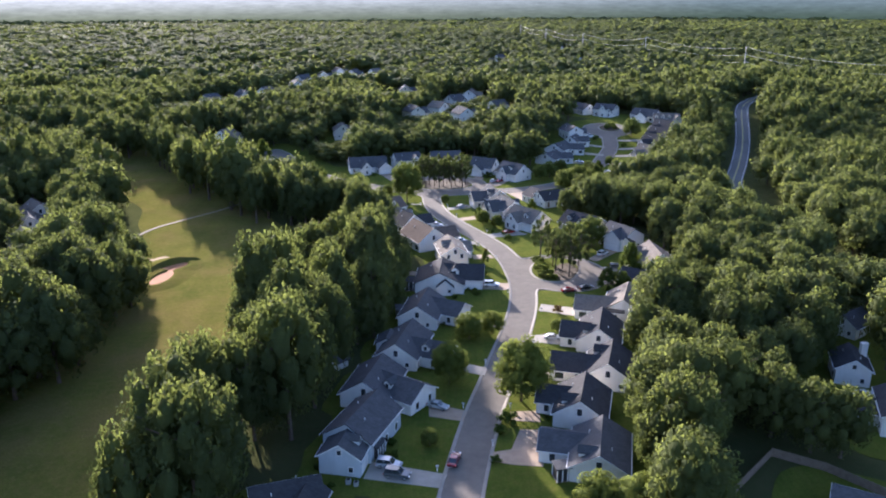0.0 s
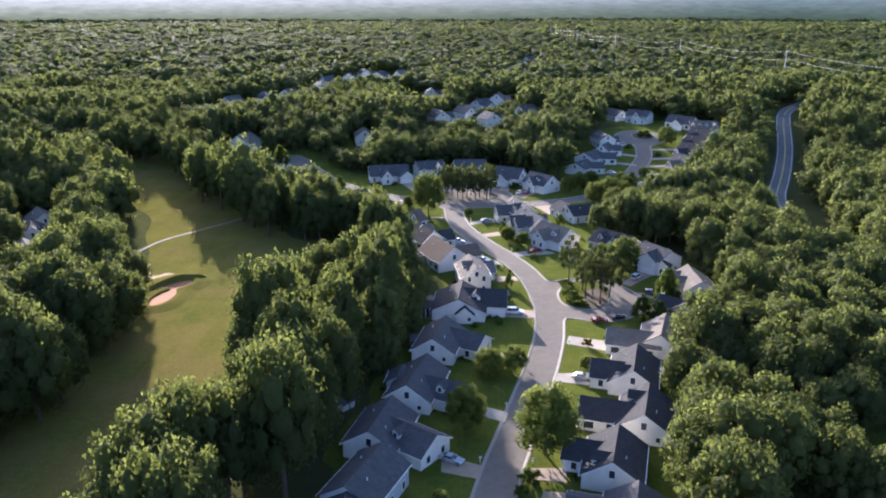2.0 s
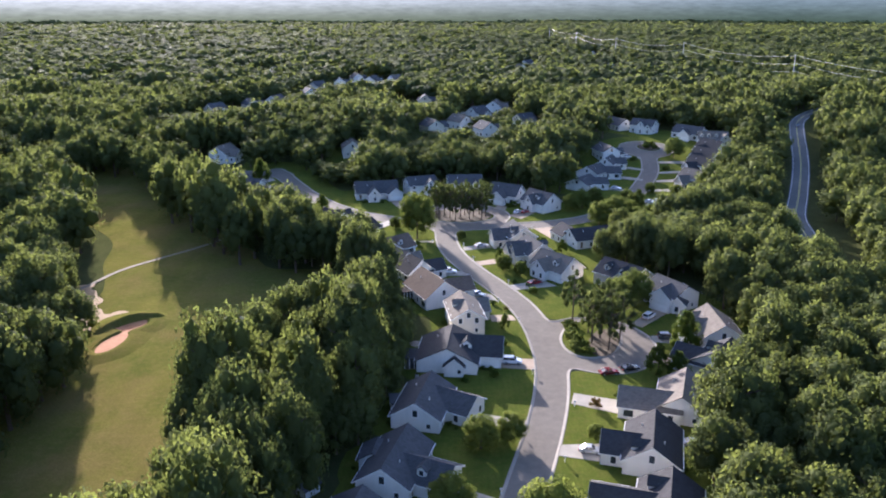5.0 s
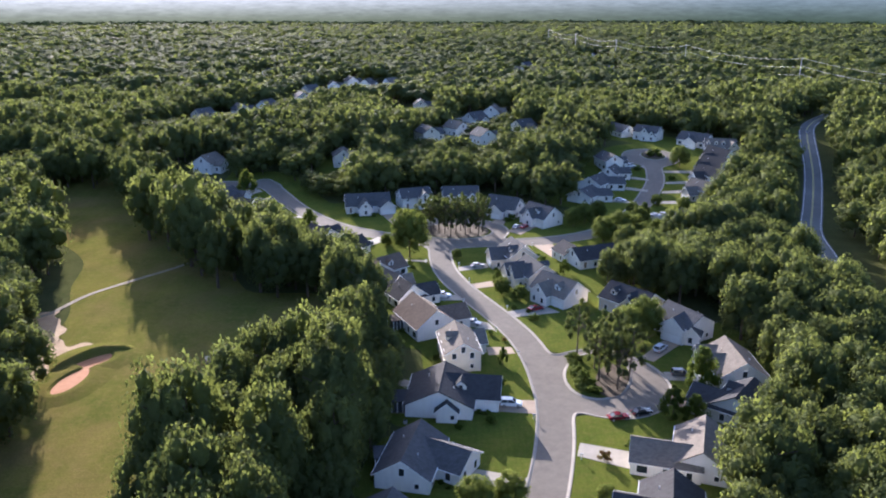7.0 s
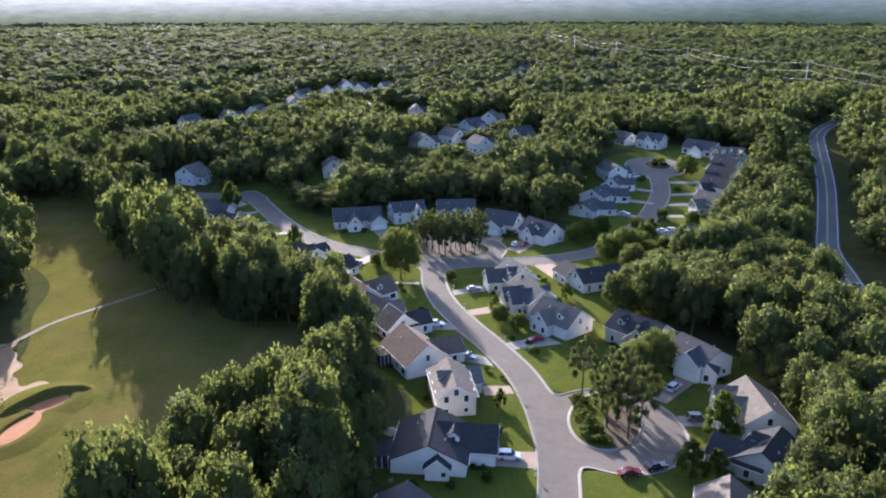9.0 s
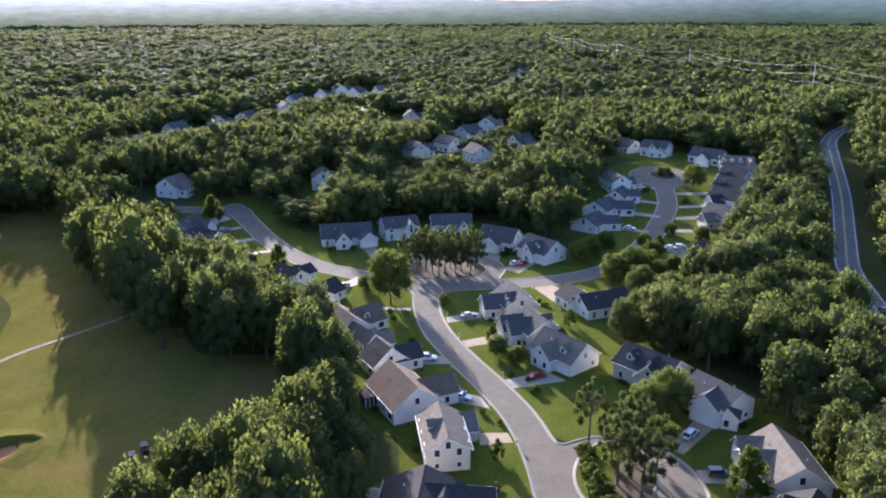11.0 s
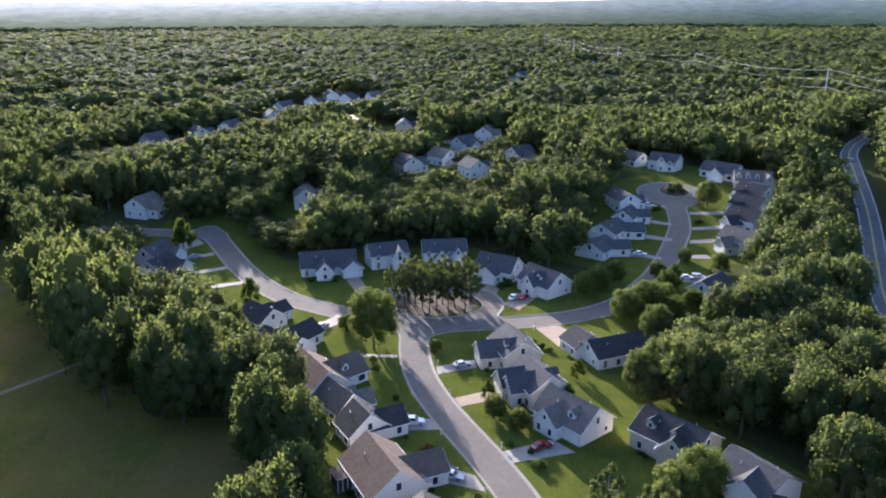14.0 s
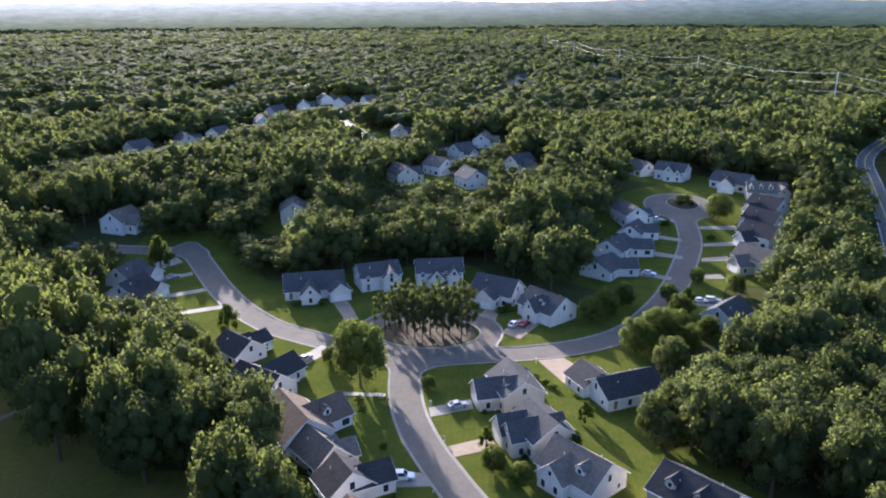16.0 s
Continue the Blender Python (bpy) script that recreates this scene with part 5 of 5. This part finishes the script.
# ---- cars ----
def car_master(kind, paint, label):
    """kind: saloon or suv. Nose towards +x, wheels on the ground."""
    root = tagged(new("car"), label, "car", "parked cars")
    ln, wd, roof = (4.6, 1.8, 1.45) if kind == "saloon" else (4.75, 1.92, 1.75)
    belt = 0.92 if kind == "saloon" else 1.05
    prof = [(-ln / 2, 0.42), (-ln / 2 + 0.05, belt - 0.05), (-ln / 2 + 0.5, belt + 0.02), (ln * 0.2, belt), (ln / 2 - 0.25, belt - 0.18), (ln / 2, 0.62), (ln / 2 - 0.03, 0.36), (ln / 2 - 0.4, 0.26), (-ln / 2 + 0.4, 0.26)]
    vs, fs = [], []
    for s, k in ((-1, 1.0), (1, 1.0)):
        for x, z in prof:
            taper = 1 - 0.12 * (abs(x) / (ln / 2)) ** 4
            vs.append((x, s * wd / 2 * k * taper, z))
    n = len(prof)
    fs = [tuple(range(n)), tuple(range(2 * n - 1, n - 1, -1))] + [(i, n + i, n + (i + 1) % n, (i + 1) % n)[::-1] for i in range(n)]
    bm = bmesh.new()
    bv = [bm.verts.new(v) for v in vs]
    for f in fs:
        bm.faces.new([bv[i] for i in f])
    bmesh.ops.recalc_face_normals(bm, faces=bm.faces)
    bmesh.ops.bevel(bm, geom=list(bm.edges), offset=0.07, segments=2, affect="EDGES", clamp_overlap=True)
    part("body", bm, PAINT[paint], root)
    c0, c1 = (-ln * 0.40, ln * 0.20) if kind == "saloon" else (-ln * 0.48, ln * 0.22)
    r0, r1 = (-ln * 0.22, ln * 0.04) if kind == "saloon" else (-ln * 0.42, ln * 0.06)

    def loft(z0, z1, k0, k1, inset):
        b = bmesh.new()
        q = [(c0, -k0), (c1, -k0), (c1, k0), (c0, k0)], [(r0, -k1), (r1, -k1), (r1, k1), (r0, k1)]
        lo = [b.verts.new((x, y, z0)) for x, y in q[0]]
        hi = [b.verts.new((x, y, z1)) for x, y in q[1]]
        for i in range(4):
            b.faces.new((lo[i], lo[(i + 1) % 4], hi[(i + 1) % 4], hi[i]))
        b.faces.new(hi)
        b.faces.new(lo[::-1])
        bmesh.ops.bevel(b, geom=list(b.edges), offset=inset, segments=2, affect="EDGES", clamp_overlap=True)
        return b
    part("glasshouse", loft(belt - 0.06, roof - 0.05, wd * 0.45, wd * 0.37, 0.05), GLASS, root, "dark car windows")
    bm = bmesh.new()
    box(bm, r0 - 0.02, r1 + 0.02, -wd * 0.375, wd * 0.375, roof - 0.07, roof)
    bmesh.ops.bevel(bm, geom=list(bm.edges), offset=0.03, segments=2, affect="EDGES")
    part("roof", bm, PAINT[paint], root)
    for s in (-1, 1):
        for xa, xb, w in ((c1, r1, 0.05), (c0, r0, 0.08), ((c0 + c1) / 2, (r0 + r1) / 2, 0.05)):
            bm = bmesh.new()
            tube(bm, (xa, s * wd * 0.45, belt - 0.04), (xb, s * wd * 0.373, roof - 0.04), w, w * 0.8, 6)
            part("pillar", bm, PAINT[paint], root)
        bm = bmesh.new()
        box(bm, ln / 2 - 0.22, ln / 2 + 0.0, s * wd * 0.33 - 0.2, s * wd * 0.33 + 0.2, 0.62, 0.76)
        part("headlight", bm, LAMP_CLEAR, root)
        bm = bmesh.new()
        box(bm, -ln / 2 - 0.01, -ln / 2 + 0.12, s * wd * 0.38 - 0.14, s * wd * 0.38 + 0.14, 0.66, 0.88)
        part("tail_light", bm, LAMP_RED, root)
        bm = bmesh.new()
        box(bm, c1 - 0.35, c1 - 0.15, s * wd * 0.5 - 0.09, s * wd * 0.5 + 0.09, belt, belt + 0.14)
        part("mirror", bm, PAINT[paint], root)
        for x in (-ln * 0.3, ln * 0.31):
            bm = bmesh.new()
            tube(bm, (x, s * (wd / 2 - 0.2), 0.33), (x, s * (wd / 2 + 0.01), 0.33), 0.33, 0.33, 14)
            w = part("wheel", bm, RUBBER, root, "black tyre")
            bm = bmesh.new()
            tube(bm, (x, s * (wd / 2 - 0.02), 0.33), (x, s * (wd / 2 + 0.025), 0.33), 0.2, 0.18, 10)
            part("rim", bm, STEEL, w, "silver wheel rim")
    return root


CARS = {}
for kind, paint, label in (("saloon", "white", "white saloon car parked on a drive"), ("saloon", "silver", "silver saloon car parked on a drive"), ("suv", "silver", "silver estate car parked outside a house"), ("suv", "grey", "dark grey off-road car on a drive"), ("suv", "white", "white off-road car on a drive"), ("saloon", "red", "bright red saloon car on a drive"), ("saloon", "maroon", "dark red saloon car parked at the kerb"), ("saloon", "black", "black saloon car parked by the road"), ("saloon", "yellow", "yellow car parked under trees")):
    CARS[kind, paint] = car_master(kind, paint, label)
    CARS[kind, paint].location = (0, 0, -500)
for kind, paint, x, y, turn, lift in [
        ("suv", "silver", -9.9, 119.6, -12, 0.17), ("suv", "grey", -8.2, 116.6, -12, 0.17), ("saloon", "maroon", 1.9, 121.2, 76, 0.05), ("saloon", "silver", -1.2, 140.6, -25, 0.17),
        ("suv", "white", 14.0, 211.5, -3, 0.17), ("saloon", "silver", 6.0, 254.8, -20, 0.17), ("suv", "black", 4.6, 257.2, -20, 0.17), ("saloon", "red", 23.6, 265.4, 28, 0.17),
        ("saloon", "maroon", 36.0, 207.0, 12, 0.05), ("saloon", "black", 41.2, 209.2, 20, 0.05), ("saloon", "silver", 27.0, 174.2, -8, 0.17), ("saloon", "silver", 47.4, 177.6, 5, 0.13),
        ("suv", "grey", 54.0, 226.8, 0, 0.17), ("suv", "white", 52.4, 240.4, 50, 0.17), ("suv", "white", -2.6, 274.2, 2, 0.17), ("saloon", "silver", 7.6, 301.6, 22, 0.17),
        ("saloon", "white", 23.0, 347.4, 58, 0.17), ("saloon", "red", 26.0, 347.6, 58, 0.17), ("saloon", "white", 80.0, 366.2, -12, 0.17), ("suv", "silver", 83.8, 366.4, -12, 0.17),
        ("saloon", "white", 70.0, 390.2, -20, 0.17), ("suv", "white", 84.0, 439.6, 3, 0.17), ("saloon", "black", 83.6, 443.2, 3, 0.12), ("saloon", "silver", -31.0, 324.6, 58, 0.17), ("saloon", "silver", -86.6, 384.6, 38, 0.17),
        ("saloon", "yellow", 86.0, 143.0, 10, 0.05), ("saloon", "white", 89.0, 145.4, 10, 0.05), ("saloon", "black", 125.6, 309.0, 74, 0.06), ("saloon", "silver", 191.0, 495.0, 64, 0.06)]:
    if (kind, paint) == ("suv", "black"):
        kind = "saloon"
    copy_thing(CARS[kind, paint], pose(x, y, height(x, y) + lift, 0, 0, turn))
for ob in CARS.values():
    for child in list(ob.children_recursive):
        bpy.data.objects.remove(child)
    bpy.data.objects.remove(ob)


# ---- power line ----
POLES = [(309, 500), (264, 692), (224, 880), (177, 1010), (158, 1230), (140, 1450)]


def power_pole(x, y, h=27.5):
    root = tagged(new("power_pole"), "tall steel power pole above the trees", "power pole", "power line poles")
    root.location = (x, y, height(x, y))
    bm = bmesh.new()
    tube(bm, (0, 0, -1), (0, 0, h), 0.55, 0.3, 10)
    part("pole", bm, STEEL, root)
    for z in (h - 0.6, h - 6.8, h - 13.0):
        bm = bmesh.new()
        tube(bm, (0, 0, z), (2.2, 0.6, z + 0.3), 0.14, 0.09, 6)
        part("arm", bm, STEEL, root)
        bm = bmesh.new()
        tube(bm, (2.2, 0.6, z + 0.25), (2.2, 0.6, z - 0.6), 0.1, 0.1, 6)
        part("insulator", bm, WIRE, root)
    return root


def wire(points, r, label):
    c = bpy.data.curves.new("wire", "CURVE")
    c.dimensions, c.bevel_depth, c.bevel_resolution = "3D", r, 1
    s = c.splines.new("POLY")
    s.points.add(len(points) - 1)
    for q, p in zip(s.points, points):
        q.co = (*p, 1)
    tmp = bpy.data.objects.new("wire_path", c)
    scene.collection.objects.link(tmp)
    me = bpy.data.meshes.new_from_object(tmp.evaluated_get(bpy.context.evaluated_depsgraph_get()))
    bpy.data.objects.remove(tmp)
    me.materials.clear()
    me.materials.append(WIRE)
    return tagged(new("power_line", me), label, "power line", "power line wires")


for x, y in POLES:
    power_pole(x, y)
for level, sag in ((27.5 - 1.2, 4.5), (27.5 - 7.4, 4.5), (27.5 - 13.6, 4.5)):
    pts = []
    for (ax, ay), (bx, by) in zip(POLES[:-1], POLES[1:]):
        za, zb = height(ax, ay) + level, height(bx, by) + level
        for i in range(10):
            s = i / 10
            pts.append((ax + (bx - ax) * s + 2.2, ay + (by - ay) * s + 0.6, za + (zb - za) * s - sag * 4 * s * (1 - s)))
    pts.append((POLES[-1][0] + 2.2, POLES[-1][1] + 0.6, height(*POLES[-1]) + level))
    wire(pts, 0.1, "sagging aluminium power line over the woods")


# ---- fence, sheds and small things ----
def fence(points, label):
    root = tagged(new("fence"), label, "fence")
    root.location = (*points[0], height(*points[0]))
    for (ax, ay), (bx, by) in zip(points[:-1], points[1:]):
        ln = math.hypot(bx - ax, by - ay)
        n = max(1, int(ln / 2.4))
        turn = math.atan2(by - ay, bx - ax)
        for i in range(n):
            m = Matrix.Translation((ax + (bx - ax) * (i + 0.5) / n - points[0][0], ay + (by - ay) * (i + 0.5) / n - points[0][1], 0)) @ Matrix.Rotation(turn, 4, "Z")
            w = ln / n
            for k in range(12):
                x = -w / 2 + (k + 0.5) * w / 12
                bm = bmesh.new()
                box(bm, x - w / 26, x + w / 26, -0.02, 0.02, 0.05, 1.75 + 0.03 * (k % 3))
                part("board", bm, DARKWOOD, root, "", m)
            bm = bmesh.new()
            box(bm, -w / 2 - 0.06, -w / 2 + 0.06, -0.08, 0.06, -0.3, 1.9)
            part("post", bm, DARKWOOD, root, "", m)
            for z in (0.4, 1.4):
                bm = bmesh.new()
                box(bm, -w / 2, w / 2, -0.07, -0.02, z, z + 0.09)
                part("rail", bm, DARKWOOD, root, "", m)


fence([(44, 106), (60.3, 123.0), (67.9, 118.2), (76.5, 108.5)], "weathered wooden board fence round a back yard")
house("small white garden shed at the wood's edge", "white", "slate", [(-25.0, 158.5, -23.0, 161.0, 2.6, 2.0, 2.9)], windows=False, trim=False, group="garden sheds")


def mailbox(x, y, turn):
    root = tagged(new("mailbox"), "white mailbox on a post beside the kerb", "mailbox", "mailboxes along the street")
    root.location, root.rotation_euler = (x, y, height(x, y) + 0.12), (0, 0, radians(turn))
    bm = bmesh.new()
    box(bm, -0.06, 0.06, -0.06, 0.06, -0.2, 1.05)
    part("post", bm, TRIM, root)
    bm = bmesh.new()
    box(bm, -0.3, 0.3, -0.13, 0.13, 1.02, 1.2)
    r = bmesh.ops.create_cone(bm, segments=12, radius1=0.13, radius2=0.13, depth=0.6, cap_ends=True)["verts"]
    bmesh.ops.transform(bm, matrix=Matrix.Translation((0, 0, 1.2)) @ Matrix.Rotation(math.pi / 2, 4, "Y"), verts=r)
    part("box", bm, STEEL, root, "grey metal letter box")


for x, y, turn in ((-1.2, 118.2, 0), (4.0, 140.4, 0), (9.6, 160.4, 0), (14.2, 180.2, 0), (18.4, 206.0, 0), (17.0, 236.0, 0), (12.0, 250.0, 160), (3.4, 270.0, 160), (9.2, 126.4, 180), (13.6, 140.4, 180), (17.4, 153.4, 180), (21.8, 170.8, 180), (26.2, 191.6, 180), (15.6, 265.4, 150), (5.0, 287.4, 150), (1.6, 302.2, 150), (-9.4, 305.0, 0), (27.0, 324.0, 90)):
    mailbox(x, y, turn)


# utility boxes, bird bath rings and patio things by the houses
for x, y, s in ((-16.6, 114.6, 1.0), (-15.2, 114.0, 0.9), (1.2, 119.6, 0.7), (-8.0, 203.4, 0.8)):
    root = tagged(new("utility_box"), "pale utility box standing beside a house", "utility box", "utility boxes")
    root.location = (x, y, height(x, y) + 0.1)
    bm = bmesh.new()
    box(bm, -0.45 * s, 0.45 * s, -0.45 * s, 0.45 * s, 0, 0.9 * s)
    bmesh.ops.bevel(bm, geom=list(bm.edges), offset=0.05, segments=2, affect="EDGES")
    part("case", bm, STEEL, root)
    bm = bmesh.new()
    tube(bm, (0, 0, 0.9 * s), (0, 0, 0.95 * s), 0.36 * s, 0.36 * s, 14)
    part("fan_grille", bm, SCREEN, root)
root = tagged(new("patio_umbrella"), "beige garden umbrella on a back patio", "umbrella")
root.location = (-9.2, 217.0, 0.1)
bm = bmesh.new()
tube(bm, (0, 0, 0), (0, 0, 2.6), 0.04, 0.04, 6)
part("pole", bm, STEEL, root)
bm = bmesh.new()
bmesh.ops.create_cone(bm, segments=8, radius1=1.7, radius2=0.08, depth=0.7, cap_ends=True, matrix=Matrix.Translation((0, 0, 2.4)))
part("canopy", bm, TAN, root)


# ---- the far distance: glowing backdrop with painted haze ----
def far_backdrop():
    """Wooded land beyond two kilometres; morning haze, brightest under the sun, painted as emission."""
    k = Mat("painted_haze_glow", 1.0, 0, 0)
    sep = k.node("ShaderNodeSeparateXYZ")
    k.link(k.coord, sep.inputs[0])

    def along(socket, lo, hi):
        r = k.node("ShaderNodeMapRange")
        r.inputs[1].default_value, r.inputs[2].default_value = lo, hi
        k.link(socket, r.inputs[0])
        return r.outputs[0]
    # haze and sun glow put into the colour: brighter westward, paler towards the crest
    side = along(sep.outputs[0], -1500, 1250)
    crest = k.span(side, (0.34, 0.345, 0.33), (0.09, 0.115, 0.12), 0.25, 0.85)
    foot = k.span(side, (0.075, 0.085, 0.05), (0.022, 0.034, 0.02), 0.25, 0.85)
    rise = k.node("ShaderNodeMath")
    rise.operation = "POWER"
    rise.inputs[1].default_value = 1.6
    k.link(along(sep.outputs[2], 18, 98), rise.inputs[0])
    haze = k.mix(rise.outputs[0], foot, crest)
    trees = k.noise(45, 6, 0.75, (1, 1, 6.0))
    # the sheet emits this painted haze itself
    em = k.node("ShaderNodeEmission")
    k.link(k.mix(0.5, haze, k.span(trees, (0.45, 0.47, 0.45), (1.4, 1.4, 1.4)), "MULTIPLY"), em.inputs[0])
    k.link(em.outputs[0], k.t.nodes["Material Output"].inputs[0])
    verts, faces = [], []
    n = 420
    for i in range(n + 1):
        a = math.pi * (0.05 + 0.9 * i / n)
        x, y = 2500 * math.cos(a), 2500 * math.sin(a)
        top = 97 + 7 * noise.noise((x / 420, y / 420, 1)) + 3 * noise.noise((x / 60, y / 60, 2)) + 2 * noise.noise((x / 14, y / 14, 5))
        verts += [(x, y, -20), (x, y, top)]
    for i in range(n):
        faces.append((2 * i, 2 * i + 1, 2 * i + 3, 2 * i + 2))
    tagged(new("backdrop", mesh_of("backdrop", verts, faces, k.m)), "glowing backdrop sheet painted as a hazy wooded ridge", "backdrop", kind="structure")


far_backdrop()


# ---- golf carts on the fairway ----
def golf_cart(x, y, turn):
    root = tagged(new("golf_cart"), "small dark golf cart with a pale roof on shaded turf", "golf cart", "golf carts on the fairway")
    bm = bmesh.new()
    box(bm, -0.58, 0.58, -1.15, 1.15, 0.25, 0.5)
    box(bm, -0.55, 0.55, 0.6, 1.2, 0.5, 0.85)
    box(bm, -0.58, 0.58, -1.2, -0.5, 0.5, 0.75)
    bmesh.ops.bevel(bm, geom=bm.edges[:], offset=0.05, segments=2, affect="EDGES")
    part("body", bm, SCREEN, root)
    bm = bmesh.new()
    box(bm, -0.52, 0.52, -0.45, 0.1, 0.5, 0.78)
    box(bm, -0.52, 0.52, -0.55, -0.42, 0.75, 1.2)
    bmesh.ops.bevel(bm, geom=bm.edges[:], offset=0.05, segments=2, affect="EDGES")
    part("seat", bm, DARKWOOD, root)
    bm = bmesh.new()
    box(bm, -0.62, 0.62, -0.95, 0.8, 1.82, 1.9)
    bmesh.ops.bevel(bm, geom=bm.edges[:], offset=0.035, segments=2, affect="EDGES")
    part("roof", bm, KERB, root, "pale flat roof")
    for sx in (-0.54, 0.54):
        for sy, ty in ((-0.85, -0.8), (0.85, 0.68)):
            bm = bmesh.new()
            tube(bm, (sx, sy, 0.6), (sx, ty, 1.84), 0.025, 0.025, 6)
            part("post", bm, STEEL, root)
        for wy in (-0.78, 0.82):
            bm = bmesh.new()
            tube(bm, (sx - 0.1, wy, 0.23), (sx + 0.1, wy, 0.23), 0.23, 0.23, 14)
            part("wheel", bm, RUBBER, root)
    root.location = (x, y, height(x, y) + 0.1)
    root.rotation_euler = (0, 0, radians(turn))


golf_cart(-57.0, 228.5, 25)
golf_cart(-56.0, 231.8, 35)
